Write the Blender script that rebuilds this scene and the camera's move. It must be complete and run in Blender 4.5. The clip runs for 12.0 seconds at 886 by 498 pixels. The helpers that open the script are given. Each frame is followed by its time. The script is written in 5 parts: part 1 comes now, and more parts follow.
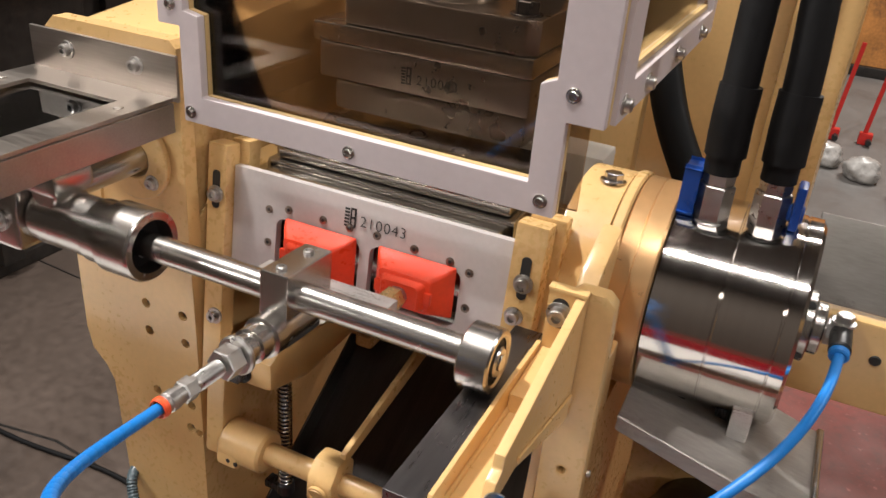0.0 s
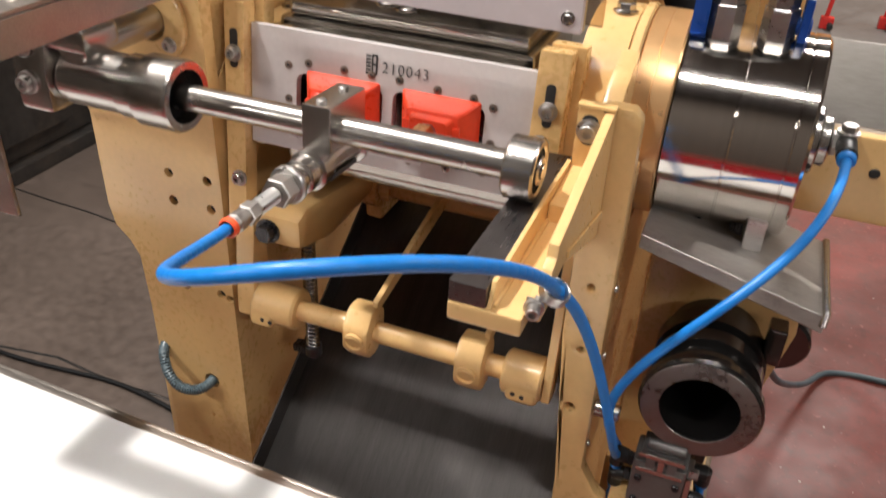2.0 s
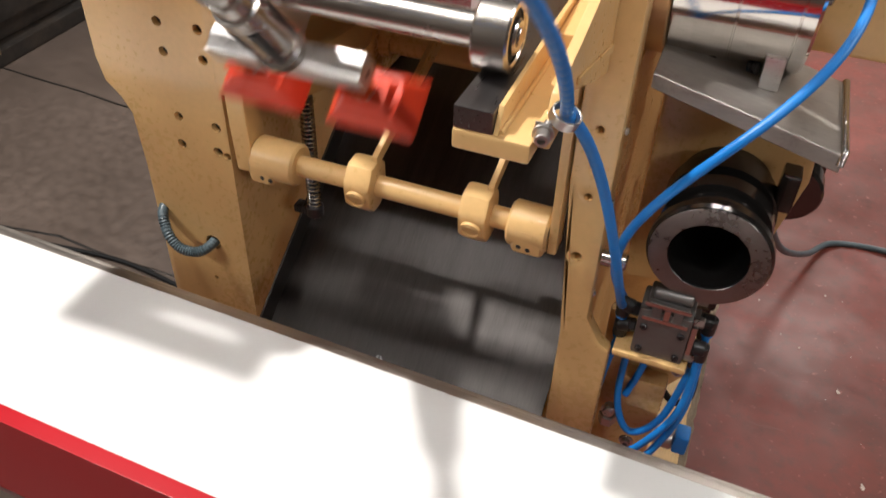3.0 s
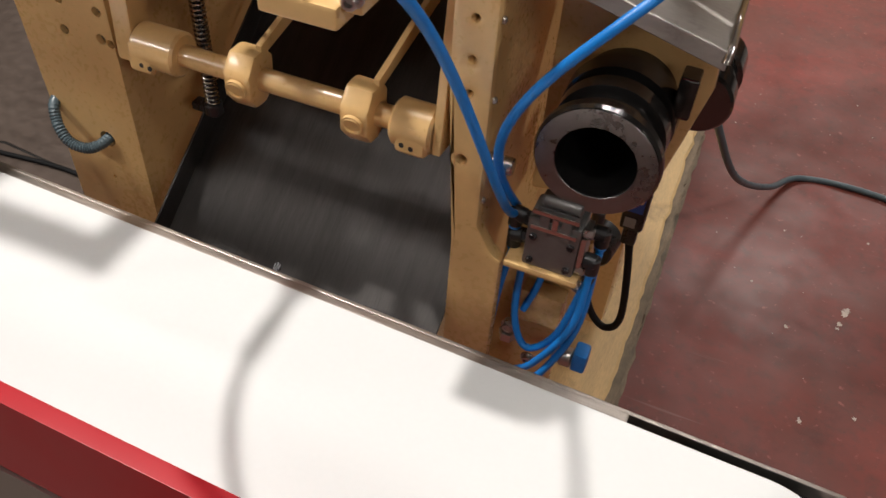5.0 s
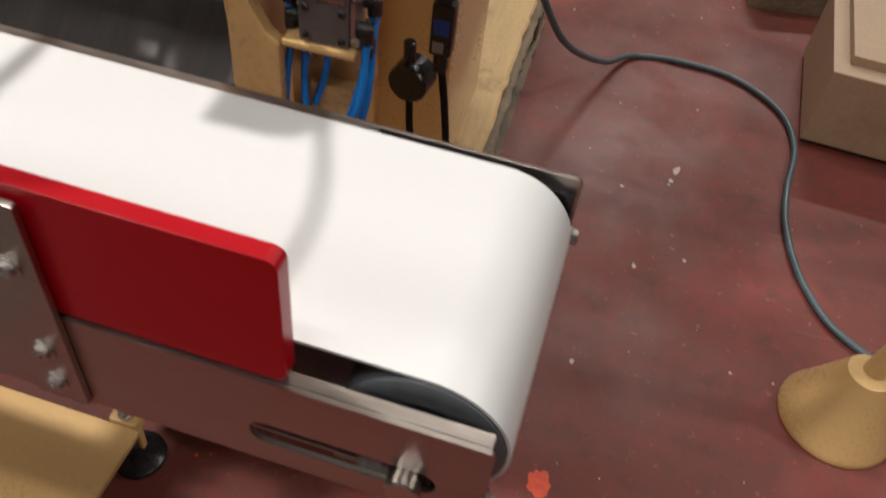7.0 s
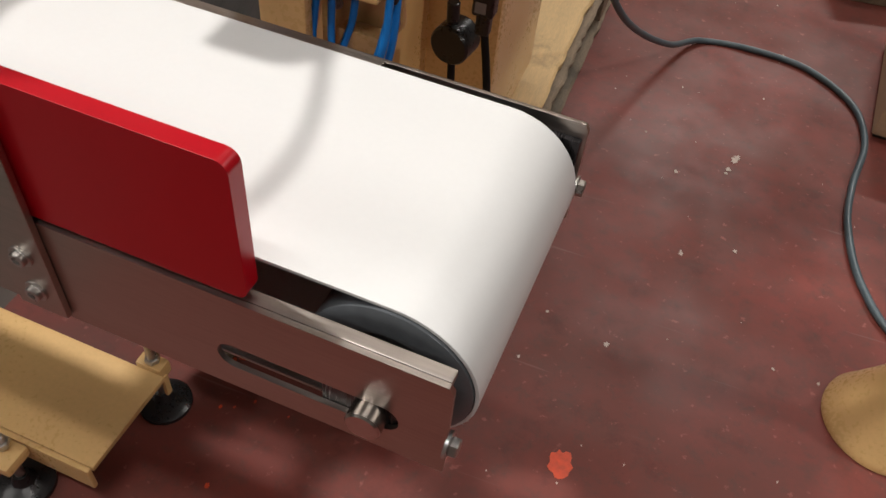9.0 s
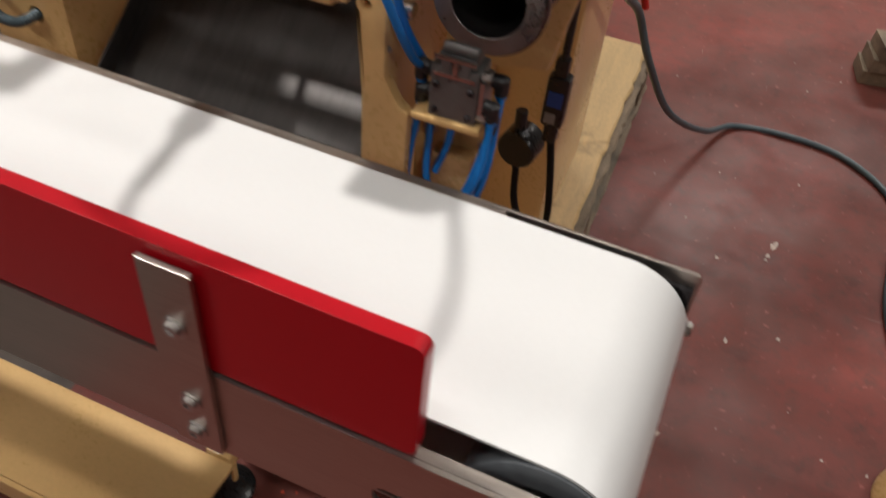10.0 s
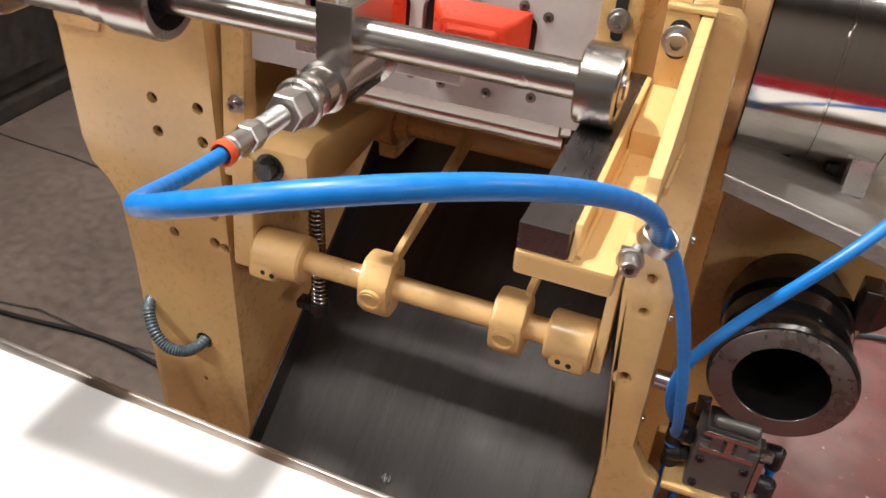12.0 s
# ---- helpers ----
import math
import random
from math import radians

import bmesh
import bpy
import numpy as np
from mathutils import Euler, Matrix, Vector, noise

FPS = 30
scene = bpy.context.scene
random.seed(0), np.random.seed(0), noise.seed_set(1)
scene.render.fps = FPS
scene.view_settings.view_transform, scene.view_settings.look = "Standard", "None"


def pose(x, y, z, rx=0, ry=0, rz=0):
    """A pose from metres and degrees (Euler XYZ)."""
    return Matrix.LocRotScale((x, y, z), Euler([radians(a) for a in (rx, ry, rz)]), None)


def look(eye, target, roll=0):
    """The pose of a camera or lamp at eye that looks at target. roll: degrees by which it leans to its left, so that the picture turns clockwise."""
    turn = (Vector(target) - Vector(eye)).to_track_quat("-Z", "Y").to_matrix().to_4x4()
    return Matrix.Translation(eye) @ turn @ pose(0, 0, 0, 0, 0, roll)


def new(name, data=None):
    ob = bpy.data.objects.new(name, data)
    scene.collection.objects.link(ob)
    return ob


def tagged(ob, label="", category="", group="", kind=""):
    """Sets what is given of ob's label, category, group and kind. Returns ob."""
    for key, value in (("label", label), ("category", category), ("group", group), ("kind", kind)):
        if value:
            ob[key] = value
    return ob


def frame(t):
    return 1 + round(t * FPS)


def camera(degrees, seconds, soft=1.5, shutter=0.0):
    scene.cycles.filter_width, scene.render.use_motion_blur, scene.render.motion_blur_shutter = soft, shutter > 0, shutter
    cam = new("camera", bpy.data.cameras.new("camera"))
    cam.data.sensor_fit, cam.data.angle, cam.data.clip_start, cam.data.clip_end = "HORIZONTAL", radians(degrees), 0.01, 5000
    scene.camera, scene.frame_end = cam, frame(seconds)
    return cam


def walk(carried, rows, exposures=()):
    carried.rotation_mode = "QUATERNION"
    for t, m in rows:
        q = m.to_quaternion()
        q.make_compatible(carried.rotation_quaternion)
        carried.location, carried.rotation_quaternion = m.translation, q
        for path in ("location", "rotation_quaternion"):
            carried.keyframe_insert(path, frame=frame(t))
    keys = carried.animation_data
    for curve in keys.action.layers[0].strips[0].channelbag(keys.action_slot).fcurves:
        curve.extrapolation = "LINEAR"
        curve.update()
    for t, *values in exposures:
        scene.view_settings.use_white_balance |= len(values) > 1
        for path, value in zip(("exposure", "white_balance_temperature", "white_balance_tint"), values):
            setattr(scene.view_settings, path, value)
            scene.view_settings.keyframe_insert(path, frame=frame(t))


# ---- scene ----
cam = camera(56.5, 12.0, shutter=0.4)
PATH = [
    (0, (-0.27, -0.121, 1.555), (-0.98, 1.511, 0.643), 4.9),
    (0.5, (-0.251, -0.129, 1.553), (-0.959, 1.498, 0.632), 5.1),
    (1, (-0.247, -0.155, 1.543), (-0.972, 1.449, 0.592), 4.2),
    (1.5, (-0.282, -0.185, 1.521), (-0.947, 1.42, 0.53), 2.7),
    (2, (-0.294, -0.203, 1.498), (-0.882, 1.38, 0.427), 2.7),
    (2.5, (-0.292, -0.208, 1.473), (-0.834, 1.299, 0.275), 2.5),
    (3, (-0.293, -0.207, 1.452), (-0.819, 1.23, 0.164), 2.2),
    (3.5, (-0.284, -0.206, 1.436), (-0.805, 1.174, 0.085), 1.9),
    (3.7, (-0.275, -0.199, 1.426), (-0.795, 1.159, 0.054), 2.0),
    (5.3, (-0.166, -0.15, 1.403), (-0.65, 1.186, -0.005), 5.1),
    (5.5, (-0.154, -0.151, 1.4), (-0.656, 1.2, 0.014), 5.6),
    (6, (-0.109, -0.175, 1.376), (-0.606, 1.184, -0.006), 4.2),
    (6.5, (-0.061, -0.23, 1.339), (-0.383, 1.161, -0.062), 5.9),
    (7, (-0.02, -0.251, 1.284), (-0.238, 1.11, -0.165), 7.7),
    (7.2, (0.007, -0.249, 1.265), (-0.236, 1.077, -0.213), 7.4),
    (8.8, (0.044, -0.248, 1.245), (-0.323, 1.055, -0.228), 6.6),
    (9, (0.041, -0.245, 1.246), (-0.325, 1.052, -0.231), 6.5),
    (9.5, (0.014, -0.25, 1.272), (-0.361, 1.064, -0.189), 6.7),
    (10, (-0.06, -0.263, 1.324), (-0.478, 1.108, -0.071), 6.5),
    (10.5, (-0.159, -0.289, 1.394), (-0.658, 1.179, 0.132), 6.7),
    (11, (-0.227, -0.239, 1.424), (-0.831, 1.268, 0.257), 5.7),
    (11.5, (-0.294, -0.15, 1.425), (-0.945, 1.353, 0.278), 4.8),
    (12, (-0.367, -0.118, 1.415), (-0.907, 1.418, 0.255), 3.9),
]
walk(cam, [(t, look(eye, target, roll)) for t, eye, target, roll in PATH],
     [(0.0, 0.48), (1.2, 0.50), (2.0, 0.66), (2.7, 0.68), (3.5, 0.34), (5.5, 0.24), (6.0, 0.23), (7.0, 0.20), (9.0, 0.22), (10.0, 0.16), (10.5, 0.15), (11.0, 0.42), (11.5, 0.70), (12.0, 0.76)])

# ---------------------------------------------------------------- light
world = bpy.data.worlds.new("workshop")
scene.world = world
world.use_nodes = True
world.node_tree.nodes["Background"].inputs[0].default_value = (1.0, 0.9, 0.8, 1)
world.node_tree.nodes["Background"].inputs[1].default_value = 0.05


def ceiling_lamp(eye, target, sx, sy, power, colour=(1.0, 0.955, 0.91)):
    data = bpy.data.lights.new("ceiling_lamp", "AREA")
    data.shape, data.size, data.size_y, data.energy, data.color = "RECTANGLE", sx, sy, power, colour
    ob = new("ceiling_lamp", data)
    ob.matrix_world = look(eye, target) if target else pose(*eye)
    return ob


ceiling_lamp((-1.95, 0.33, 4.1), (-0.5, 0.4, 0.9), 0.12, 0.12, 106)
ceiling_lamp((2.5, 1.65, 3.05), (0.2, 1.2, 0.2), 0.10, 0.10, 24)
# Unseen tube, added for a highlight band along drum and rod.
ceiling_lamp((-0.35, -0.88, 4.3), None, 1.5, 0.12, 38)
# Overhead row; the second is placed for a band on the drum's back.
for x, y, power in ((-1.6, 2.8, 40), (0.1, 2.8, 16), (0.8, 6.0, 150)):
    ceiling_lamp((x, y, 4.3), None, 1.5, 0.22, power)
# Two unseen side fills, added to brighten the faces towards the camera.
ceiling_lamp((-3.6, -2.2, 3.3), (-0.5, 0.5, 1.0), 1.5, 0.16, 42)
ceiling_lamp((3.0, -2.4, 3.3), (-0.5, 0.5, 1.0), 1.5, 0.16, 26)
scene.view_settings.exposure = 0.0


# ---------------------------------------------------------------- materials
def material(name, colour, rough=0.5, metal=0.0, var=0.12, scale=6.0, fine=90.0, bump=0.05, stretch=(1, 1, 1), dirt=None, dirt_amount=0.0, dirt_scale=3.0,
             rough_var=0.12, coat=0.0, bump_scale=None, spec=0.5):
    m = bpy.data.materials.new(name)
    m.use_nodes = True
    t = m.node_tree
    n, link = t.nodes, t.links
    bsdf = n["Principled BSDF"]
    co = n.new("ShaderNodeTexCoord")
    mp = n.new("ShaderNodeMapping")
    mp.inputs["Scale"].default_value = stretch
    link.new(co.outputs["Object"], mp.inputs["Vector"])
    coarse, small = n.new("ShaderNodeTexNoise"), n.new("ShaderNodeTexNoise")
    coarse.inputs["Scale"].default_value, coarse.inputs["Detail"].default_value = scale, 5
    small.inputs["Scale"].default_value, small.inputs["Detail"].default_value = fine, 4
    link.new(mp.outputs[0], coarse.inputs["Vector"])
    link.new(mp.outputs[0], small.inputs["Vector"])
    blend = n.new("ShaderNodeMath")
    blend.operation = "ADD"
    link.new(coarse.outputs["Fac"], blend.inputs[0])
    link.new(small.outputs["Fac"], blend.inputs[1])
    ramp = n.new("ShaderNodeMapRange")
    ramp.inputs[1].default_value, ramp.inputs[2].default_value = 0.7, 1.3
    ramp.inputs[3].default_value, ramp.inputs[4].default_value = 1 - var, 1 + var
    link.new(blend.outputs[0], ramp.inputs[0])
    mul = n.new("ShaderNodeMix")
    mul.data_type, mul.blend_type = "RGBA", "MULTIPLY"
    mul.inputs[0].default_value = 1
    mul.inputs[6].default_value = (*colour[:3], 1)
    link.new(ramp.outputs[0], mul.inputs[7])
    out = mul.outputs[2]
    if dirt:
        dn = n.new("ShaderNodeTexNoise")
        dn.inputs["Scale"].default_value, dn.inputs["Detail"].default_value, dn.inputs["Roughness"].default_value = dirt_scale, 8, 0.7
        link.new(co.outputs["Object"], dn.inputs["Vector"])
        dr = n.new("ShaderNodeMapRange")
        dr.inputs[1].default_value, dr.inputs[2].default_value = 0.62 - 0.3 * dirt_amount, 0.75
        link.new(dn.outputs["Fac"], dr.inputs[0])
        dm = n.new("ShaderNodeMix")
        dm.data_type = "RGBA"
        link.new(dr.outputs[0], dm.inputs[0])
        link.new(out, dm.inputs[6])
        dm.inputs[7].default_value = (*dirt[:3], 1)
        out = dm.outputs[2]
    link.new(out, bsdf.inputs["Base Color"])
    rr = n.new("ShaderNodeMapRange")
    rr.inputs[1].default_value, rr.inputs[2].default_value = 0.7, 1.3
    rr.inputs[3].default_value, rr.inputs[4].default_value = max(0.02, rough - rough_var), rough + rough_var
    link.new(blend.outputs[0], rr.inputs[0])
    link.new(rr.outputs[0], bsdf.inputs["Roughness"])
    bsdf.inputs["Metallic"].default_value = metal
    bsdf.inputs["Specular IOR Level"].default_value = spec
    bsdf.inputs["Coat Weight"].default_value = coat
    bsdf.inputs["Coat Roughness"].default_value = 0.12
    if bump:
        bp = n.new("ShaderNodeBump")
        bp.inputs["Strength"].default_value, bp.inputs["Distance"].default_value = bump, 0.002
        if bump_scale:
            bn = n.new("ShaderNodeTexNoise")
            bn.inputs["Scale"].default_value = bump_scale
            link.new(mp.outputs[0], bn.inputs["Vector"])
            link.new(bn.outputs["Fac"], bp.inputs["Height"])
        else:
            link.new(small.outputs["Fac"], bp.inputs["Height"])
        link.new(bp.outputs[0], bsdf.inputs["Normal"])
    return m


CREAM = material("cream_paint", (0.68, 0.438, 0.185), 0.34, var=0.05, scale=5, fine=140, bump=0.05, bump_scale=60, dirt=(0.50, 0.32, 0.14), dirt_amount=-0.38, dirt_scale=6, coat=0.5)
STEEL = material("brushed_steel", (0.50, 0.47, 0.44), 0.25, 1.0, var=0.04, scale=5, fine=60, bump=0.0, rough_var=0.03)
STAINLESS = material("stainless_sheet", (0.43, 0.385, 0.345), 0.36, 1.0, var=0.10, scale=3, fine=40, bump=0.015, stretch=(0.8, 12, 12), dirt=(0.29, 0.245, 0.21), dirt_amount=0.1, dirt_scale=3, rough_var=0.07)
CHROME = material("polished_steel", (0.66, 0.63, 0.60), 0.06, 1.0, var=0.03, scale=4, fine=40, bump=0.0, rough_var=0.02)
DRUM = material("polished_drum", (0.66, 0.62, 0.58), 0.10, 1.0, var=0.05, scale=5, fine=120, bump=0.012, stretch=(30, 0.8, 0.8), rough_var=0.04)
ZINC = material("zinc_bolt", (0.50, 0.48, 0.46), 0.36, 1.0, var=0.06, scale=40, fine=200, bump=0.0)
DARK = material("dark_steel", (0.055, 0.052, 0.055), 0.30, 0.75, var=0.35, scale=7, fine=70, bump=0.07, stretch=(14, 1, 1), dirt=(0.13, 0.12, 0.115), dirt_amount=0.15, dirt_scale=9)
BLUED = material("oiled_black_steel", (0.10, 0.094, 0.092), 0.15, 0.9, var=0.12, scale=9, fine=90, bump=0.0, rough_var=0.04)
FLANGE = material("turned_flange_steel", (0.27, 0.245, 0.235), 0.33, 0.95, var=0.1, scale=12, fine=120, bump=0.01)
RAILSTEEL = material("ground_tool_steel", (0.17, 0.16, 0.16), 0.30, 0.95, var=0.08, scale=5, fine=50, bump=0.01, stretch=(8, 0.7, 8), rough_var=0.06)
HEADSTEEL = material("upper_die_steel", (0.40, 0.37, 0.345), 0.30, 1.0, var=0.08, scale=6, fine=60, bump=0.0, rough_var=0.06)
VALVE = material("grey_valve_metal", (0.16, 0.155, 0.15), 0.42, 0.6, var=0.12, scale=30, fine=160, bump=0.03)
ALU = material("milled_aluminium", (0.72, 0.71, 0.70), 0.34, 1.0, var=0.08, scale=12, fine=200, bump=0.05, stretch=(2, 8, 8))
DIEPLATE = material("satin_die_plate", (0.62, 0.58, 0.57), 0.42, 0.35, var=0.05, scale=6, fine=180, bump=0.02)
SCREW = material("browned_screw", (0.27, 0.22, 0.185), 0.35, 0.9, var=0.2, scale=60, fine=200, bump=0.0)
BRASS = material("brass", (0.55, 0.38, 0.16), 0.25, 1.0, var=0.15, scale=40, fine=200, bump=0.03)
BRONZE = material("bronze_flange", (0.66, 0.40, 0.19), 0.30, 0.7, var=0.04, scale=14, fine=120, bump=0.0, rough_var=0.04)
CHUTE = material("scratched_chute_steel", (0.075, 0.069, 0.066), 0.40, 0.7, var=0.22, scale=9, fine=110, bump=0.0, stretch=(10, 0.5, 0.5), rough_var=0.08)
TRAY = material("dull_tray_steel", (0.28, 0.255, 0.235), 0.36, 1.0, var=0.1, scale=5, fine=80, bump=0.03, stretch=(1, 6, 6), dirt=(0.14, 0.12, 0.105), dirt_amount=0.1, dirt_scale=16, rough_var=0.05)
ORANGE = material("orange_silicone", (0.70, 0.050, 0.016), 0.36, var=0.08, scale=20, fine=200, bump=0.04)
REDHD = material("red_plastic_panel", (0.36, 0.0025, 0.009), 0.30, var=0.03, scale=5, fine=25, bump=0.0, rough_var=0.02, spec=0.28)
BELT = material("white_belt", (0.665, 0.668, 0.662), 0.40, var=0.012, scale=5, fine=220, bump=0.0, rough_var=0.03)
BLUE = material("blue_tube", (0.006, 0.19, 0.60), 0.42, var=0.07, scale=20, fine=160, bump=0.015)
BLUEKNOB = material("blue_lever", (0.008, 0.055, 0.28), 0.35, var=0.1, scale=30)
REDRING = material("orange_collet", (0.85, 0.10, 0.03), 0.35, var=0.05)
RUBBER = material("black_rubber", (0.007, 0.007, 0.0075), 0.6, spec=0.2, var=0.3, scale=20, fine=140, bump=0.08)
BLACKPL = material("black_plastic", (0.014, 0.014, 0.015), 0.34, var=0.2, scale=30, fine=180, bump=0.03)
GREYHOSE = material("grey_conduit", (0.07, 0.10, 0.115), 0.42, var=0.15, scale=30)
GUARD = material("guard_frame_plastic", (0.60, 0.53, 0.54), 0.40, var=0.04, scale=10, fine=120, bump=0.02)
GUARDCUT = material("guard_cut_edge", (0.62, 0.44, 0.20), 0.45, var=0.1, scale=20)
WHITEPL = material("white_plastic_block", (0.66, 0.64, 0.60), 0.4, var=0.05, scale=10)
# Black for lettering, and for shade painted into holes, slots and sockets.
INKSHADE = material("print_and_hole_shade_black", (0.02, 0.02, 0.02), 0.5, var=0.1)
PRINT = material("hose_print", (0.22, 0.22, 0.22), 0.5, var=0.1)
GRIP = material("grey_pulley", (0.10, 0.11, 0.12), 0.42, 0.2, var=0.15, scale=18, bump=0.04)


def floor_paint():
    """Red floor paint, scuffed to brighter red, with grey brown grime, fine dark grit and pale specks."""
    m = bpy.data.materials.new("red_floor_paint")
    m.use_nodes = True
    n, link = m.node_tree.nodes, m.node_tree.links
    bsdf = n["Principled BSDF"]
    co = n.new("ShaderNodeTexCoord")
    out = None

    def mask(scale, low, high, detail=6.0, rough=0.6, stretch=None, offset=0.0):
        mp = n.new("ShaderNodeMapping")
        mp.inputs["Location"].default_value = (offset, offset * 0.7, 0)
        if stretch:
            mp.inputs["Rotation"].default_value = (0, 0, stretch[3])
            mp.inputs["Scale"].default_value = stretch[:3]
        link.new(co.outputs["Object"], mp.inputs["Vector"])
        tex = n.new("ShaderNodeTexNoise")
        tex.inputs["Scale"].default_value, tex.inputs["Detail"].default_value, tex.inputs["Roughness"].default_value = scale, detail, rough
        link.new(mp.outputs[0], tex.inputs["Vector"])
        mr = n.new("ShaderNodeMapRange")
        mr.inputs[1].default_value, mr.inputs[2].default_value = low, high
        link.new(tex.outputs["Fac"], mr.inputs[0])
        return mr.outputs[0]

    def over(under, colour, fac, amount=1.0):
        mix = n.new("ShaderNodeMix")
        mix.data_type = "RGBA"
        scale = n.new("ShaderNodeMath")
        scale.operation = "MULTIPLY"
        scale.inputs[1].default_value = amount
        link.new(fac, scale.inputs[0])
        link.new(scale.outputs[0], mix.inputs[0])
        if under is None:
            mix.inputs[6].default_value = (0.155, 0.042, 0.032, 1)
        else:
            link.new(under, mix.inputs[6])
        mix.inputs[7].default_value = (*colour, 1)
        return mix.outputs[2]
    out = over(out, (0.235, 0.044, 0.034), mask(3.2, 0.42, 0.68, 8, 0.72), 0.75)
    out = over(out, (0.122, 0.044, 0.034), mask(2.3, 0.47, 0.66, 9, 0.74, None, 3.1), 0.65)
    out = over(out, (0.07, 0.022, 0.018), mask(9.0, 0.55, 0.72, 8, 0.7, None, 7.7), 0.6)
    out = over(out, (0.10, 0.045, 0.036), mask(26.0, 0.50, 0.66, 6, 0.75, None, 8.8), 0.6)
    out = over(out, (0.05, 0.03, 0.025), mask(42.0, 0.62, 0.74, 5, 0.7, None, 1.9), 0.5)
    out = over(out, (0.30, 0.10, 0.08), mask(48.0, 0.64, 0.71, 3, 0.6, None, 5.3), 0.75)
    out = over(out, (0.24, 0.12, 0.10), mask(7.0, 0.68, 0.73, 4, 0.5, (0.35, 9.0, 1.0, 0.5), 2.2), 0.5)
    link.new(out, bsdf.inputs["Base Color"])
    rough = n.new("ShaderNodeMapRange")
    rough.inputs[3].default_value, rough.inputs[4].default_value = 0.42, 0.68
    link.new(mask(3.0, 0.35, 0.65, 6, 0.6, None, 4.4), rough.inputs[0])
    link.new(rough.outputs[0], bsdf.inputs["Roughness"])
    bsdf.inputs["Specular IOR Level"].default_value = 0.35
    return m


FLOORRED = floor_paint()
FLOORGREY = material("worn_concrete", (0.078, 0.057, 0.046), 0.5, var=0.25, scale=2.0, fine=30, bump=0.1, dirt=(0.05, 0.038, 0.032), dirt_amount=0.3, dirt_scale=1.6)
FLOORFAR = material("pale_concrete", (0.14, 0.13, 0.122), 0.55, var=0.25, scale=2.0, fine=30, bump=0.05, dirt=(0.09, 0.07, 0.06), dirt_amount=0.3, dirt_scale=1.4)
CHIP = material("pale_paint_chip", (0.50, 0.40, 0.34), 0.6, var=0.2, scale=40)
CHIPRED = material("orange_paint_splash", (0.65, 0.07, 0.02), 0.5, var=0.2, scale=40)
TRAYSHEET = material("splash_sheet_steel", (0.42, 0.39, 0.36), 0.47, 0.85, var=0.12, scale=5, fine=60, bump=0.03, stretch=(1, 5, 5), dirt=(0.20, 0.175, 0.155), dirt_amount=0.12, dirt_scale=12, rough_var=0.06)
WORN = material("worn_die_steel", (0.46, 0.43, 0.39), 0.20, 1.0, var=0.05, scale=9, fine=70, bump=0.0, rough_var=0.05)
WOOD = material("pale_pallet_wood", (0.58, 0.40, 0.19), 0.6, var=0.16, scale=5, fine=60, bump=0.2, stretch=(9, 1, 9), dirt=(0.20, 0.14, 0.07), dirt_amount=0.2, dirt_scale=6)
OLDWOOD = material("weathered_wood", (0.20, 0.15, 0.10), 0.7, var=0.35, scale=6, fine=70, bump=0.3, stretch=(9, 1, 9), dirt=(0.07, 0.06, 0.04), dirt_amount=0.4, dirt_scale=9)
CARD = material("cardboard", (0.46, 0.33, 0.22), 0.65, var=0.1, scale=4, fine=80, bump=0.05, dirt=(0.36, 0.25, 0.16), dirt_amount=0.2)
PAPER = material("paper_label", (0.66, 0.64, 0.62), 0.6, var=0.05)
PURPLE = material("purple_packet", (0.16, 0.05, 0.36), 0.35, var=0.1)
DARKIRON = material("dark_iron", (0.022, 0.019, 0.017), 0.45, 0.3, var=0.4, scale=5, fine=40, bump=0.1, dirt=(0.06, 0.045, 0.035), dirt_amount=0.3)
RUSTWOOD = material("orange_board", (0.42, 0.17, 0.04), 0.55, var=0.3, scale=6, fine=50, bump=0.1, dirt=(0.12, 0.05, 0.02), dirt_amount=0.35, dirt_scale=8)
WALLGREY = material("grey_wall", (0.085, 0.070, 0.058), 0.7, var=0.15, scale=2, fine=30, bump=0.05)
CEIL = material("ceiling_paint", (0.055, 0.046, 0.04), 0.8, var=0.1, scale=2)
REDCLAMP = material("red_clamp", (0.50, 0.02, 0.015), 0.4, var=0.15, scale=20)
BAG = material("white_bag", (0.36, 0.34, 0.32), 0.3, var=0.12, scale=14, fine=60, bump=0.3)


def clear_pane(name, tint, gloss=0.10):
    m = bpy.data.materials.new(name)
    m.use_nodes = True
    n, link = m.node_tree.nodes, m.node_tree.links
    n.remove(n["Principled BSDF"])
    clear, shine, mix, fres = n.new("ShaderNodeBsdfTransparent"), n.new("ShaderNodeBsdfGlossy"), n.new("ShaderNodeMixShader"), n.new("ShaderNodeFresnel")
    clear.inputs[0].default_value = (*tint, 1)
    shine.inputs["Roughness"].default_value = gloss
    fres.inputs[0].default_value = 1.55
    link.new(fres.outputs[0], mix.inputs[0])
    link.new(clear.outputs[0], mix.inputs[1])
    link.new(shine.outputs[0], mix.inputs[2])
    link.new(mix.outputs[0], n["Material Output"].inputs["Surface"])
    return m


PANE = clear_pane("polycarbonate", (0.74, 0.67, 0.60), 0.03)


# ---------------------------------------------------------------- mesh helpers
def tidy(bm, angle=0.6):
    bmesh.ops.recalc_face_normals(bm, faces=bm.faces[:])
    for f in bm.faces:
        f.smooth = True
    for e in bm.edges:
        e.smooth = len(e.link_faces) == 2 and e.calc_face_angle(0) < angle
    return bm


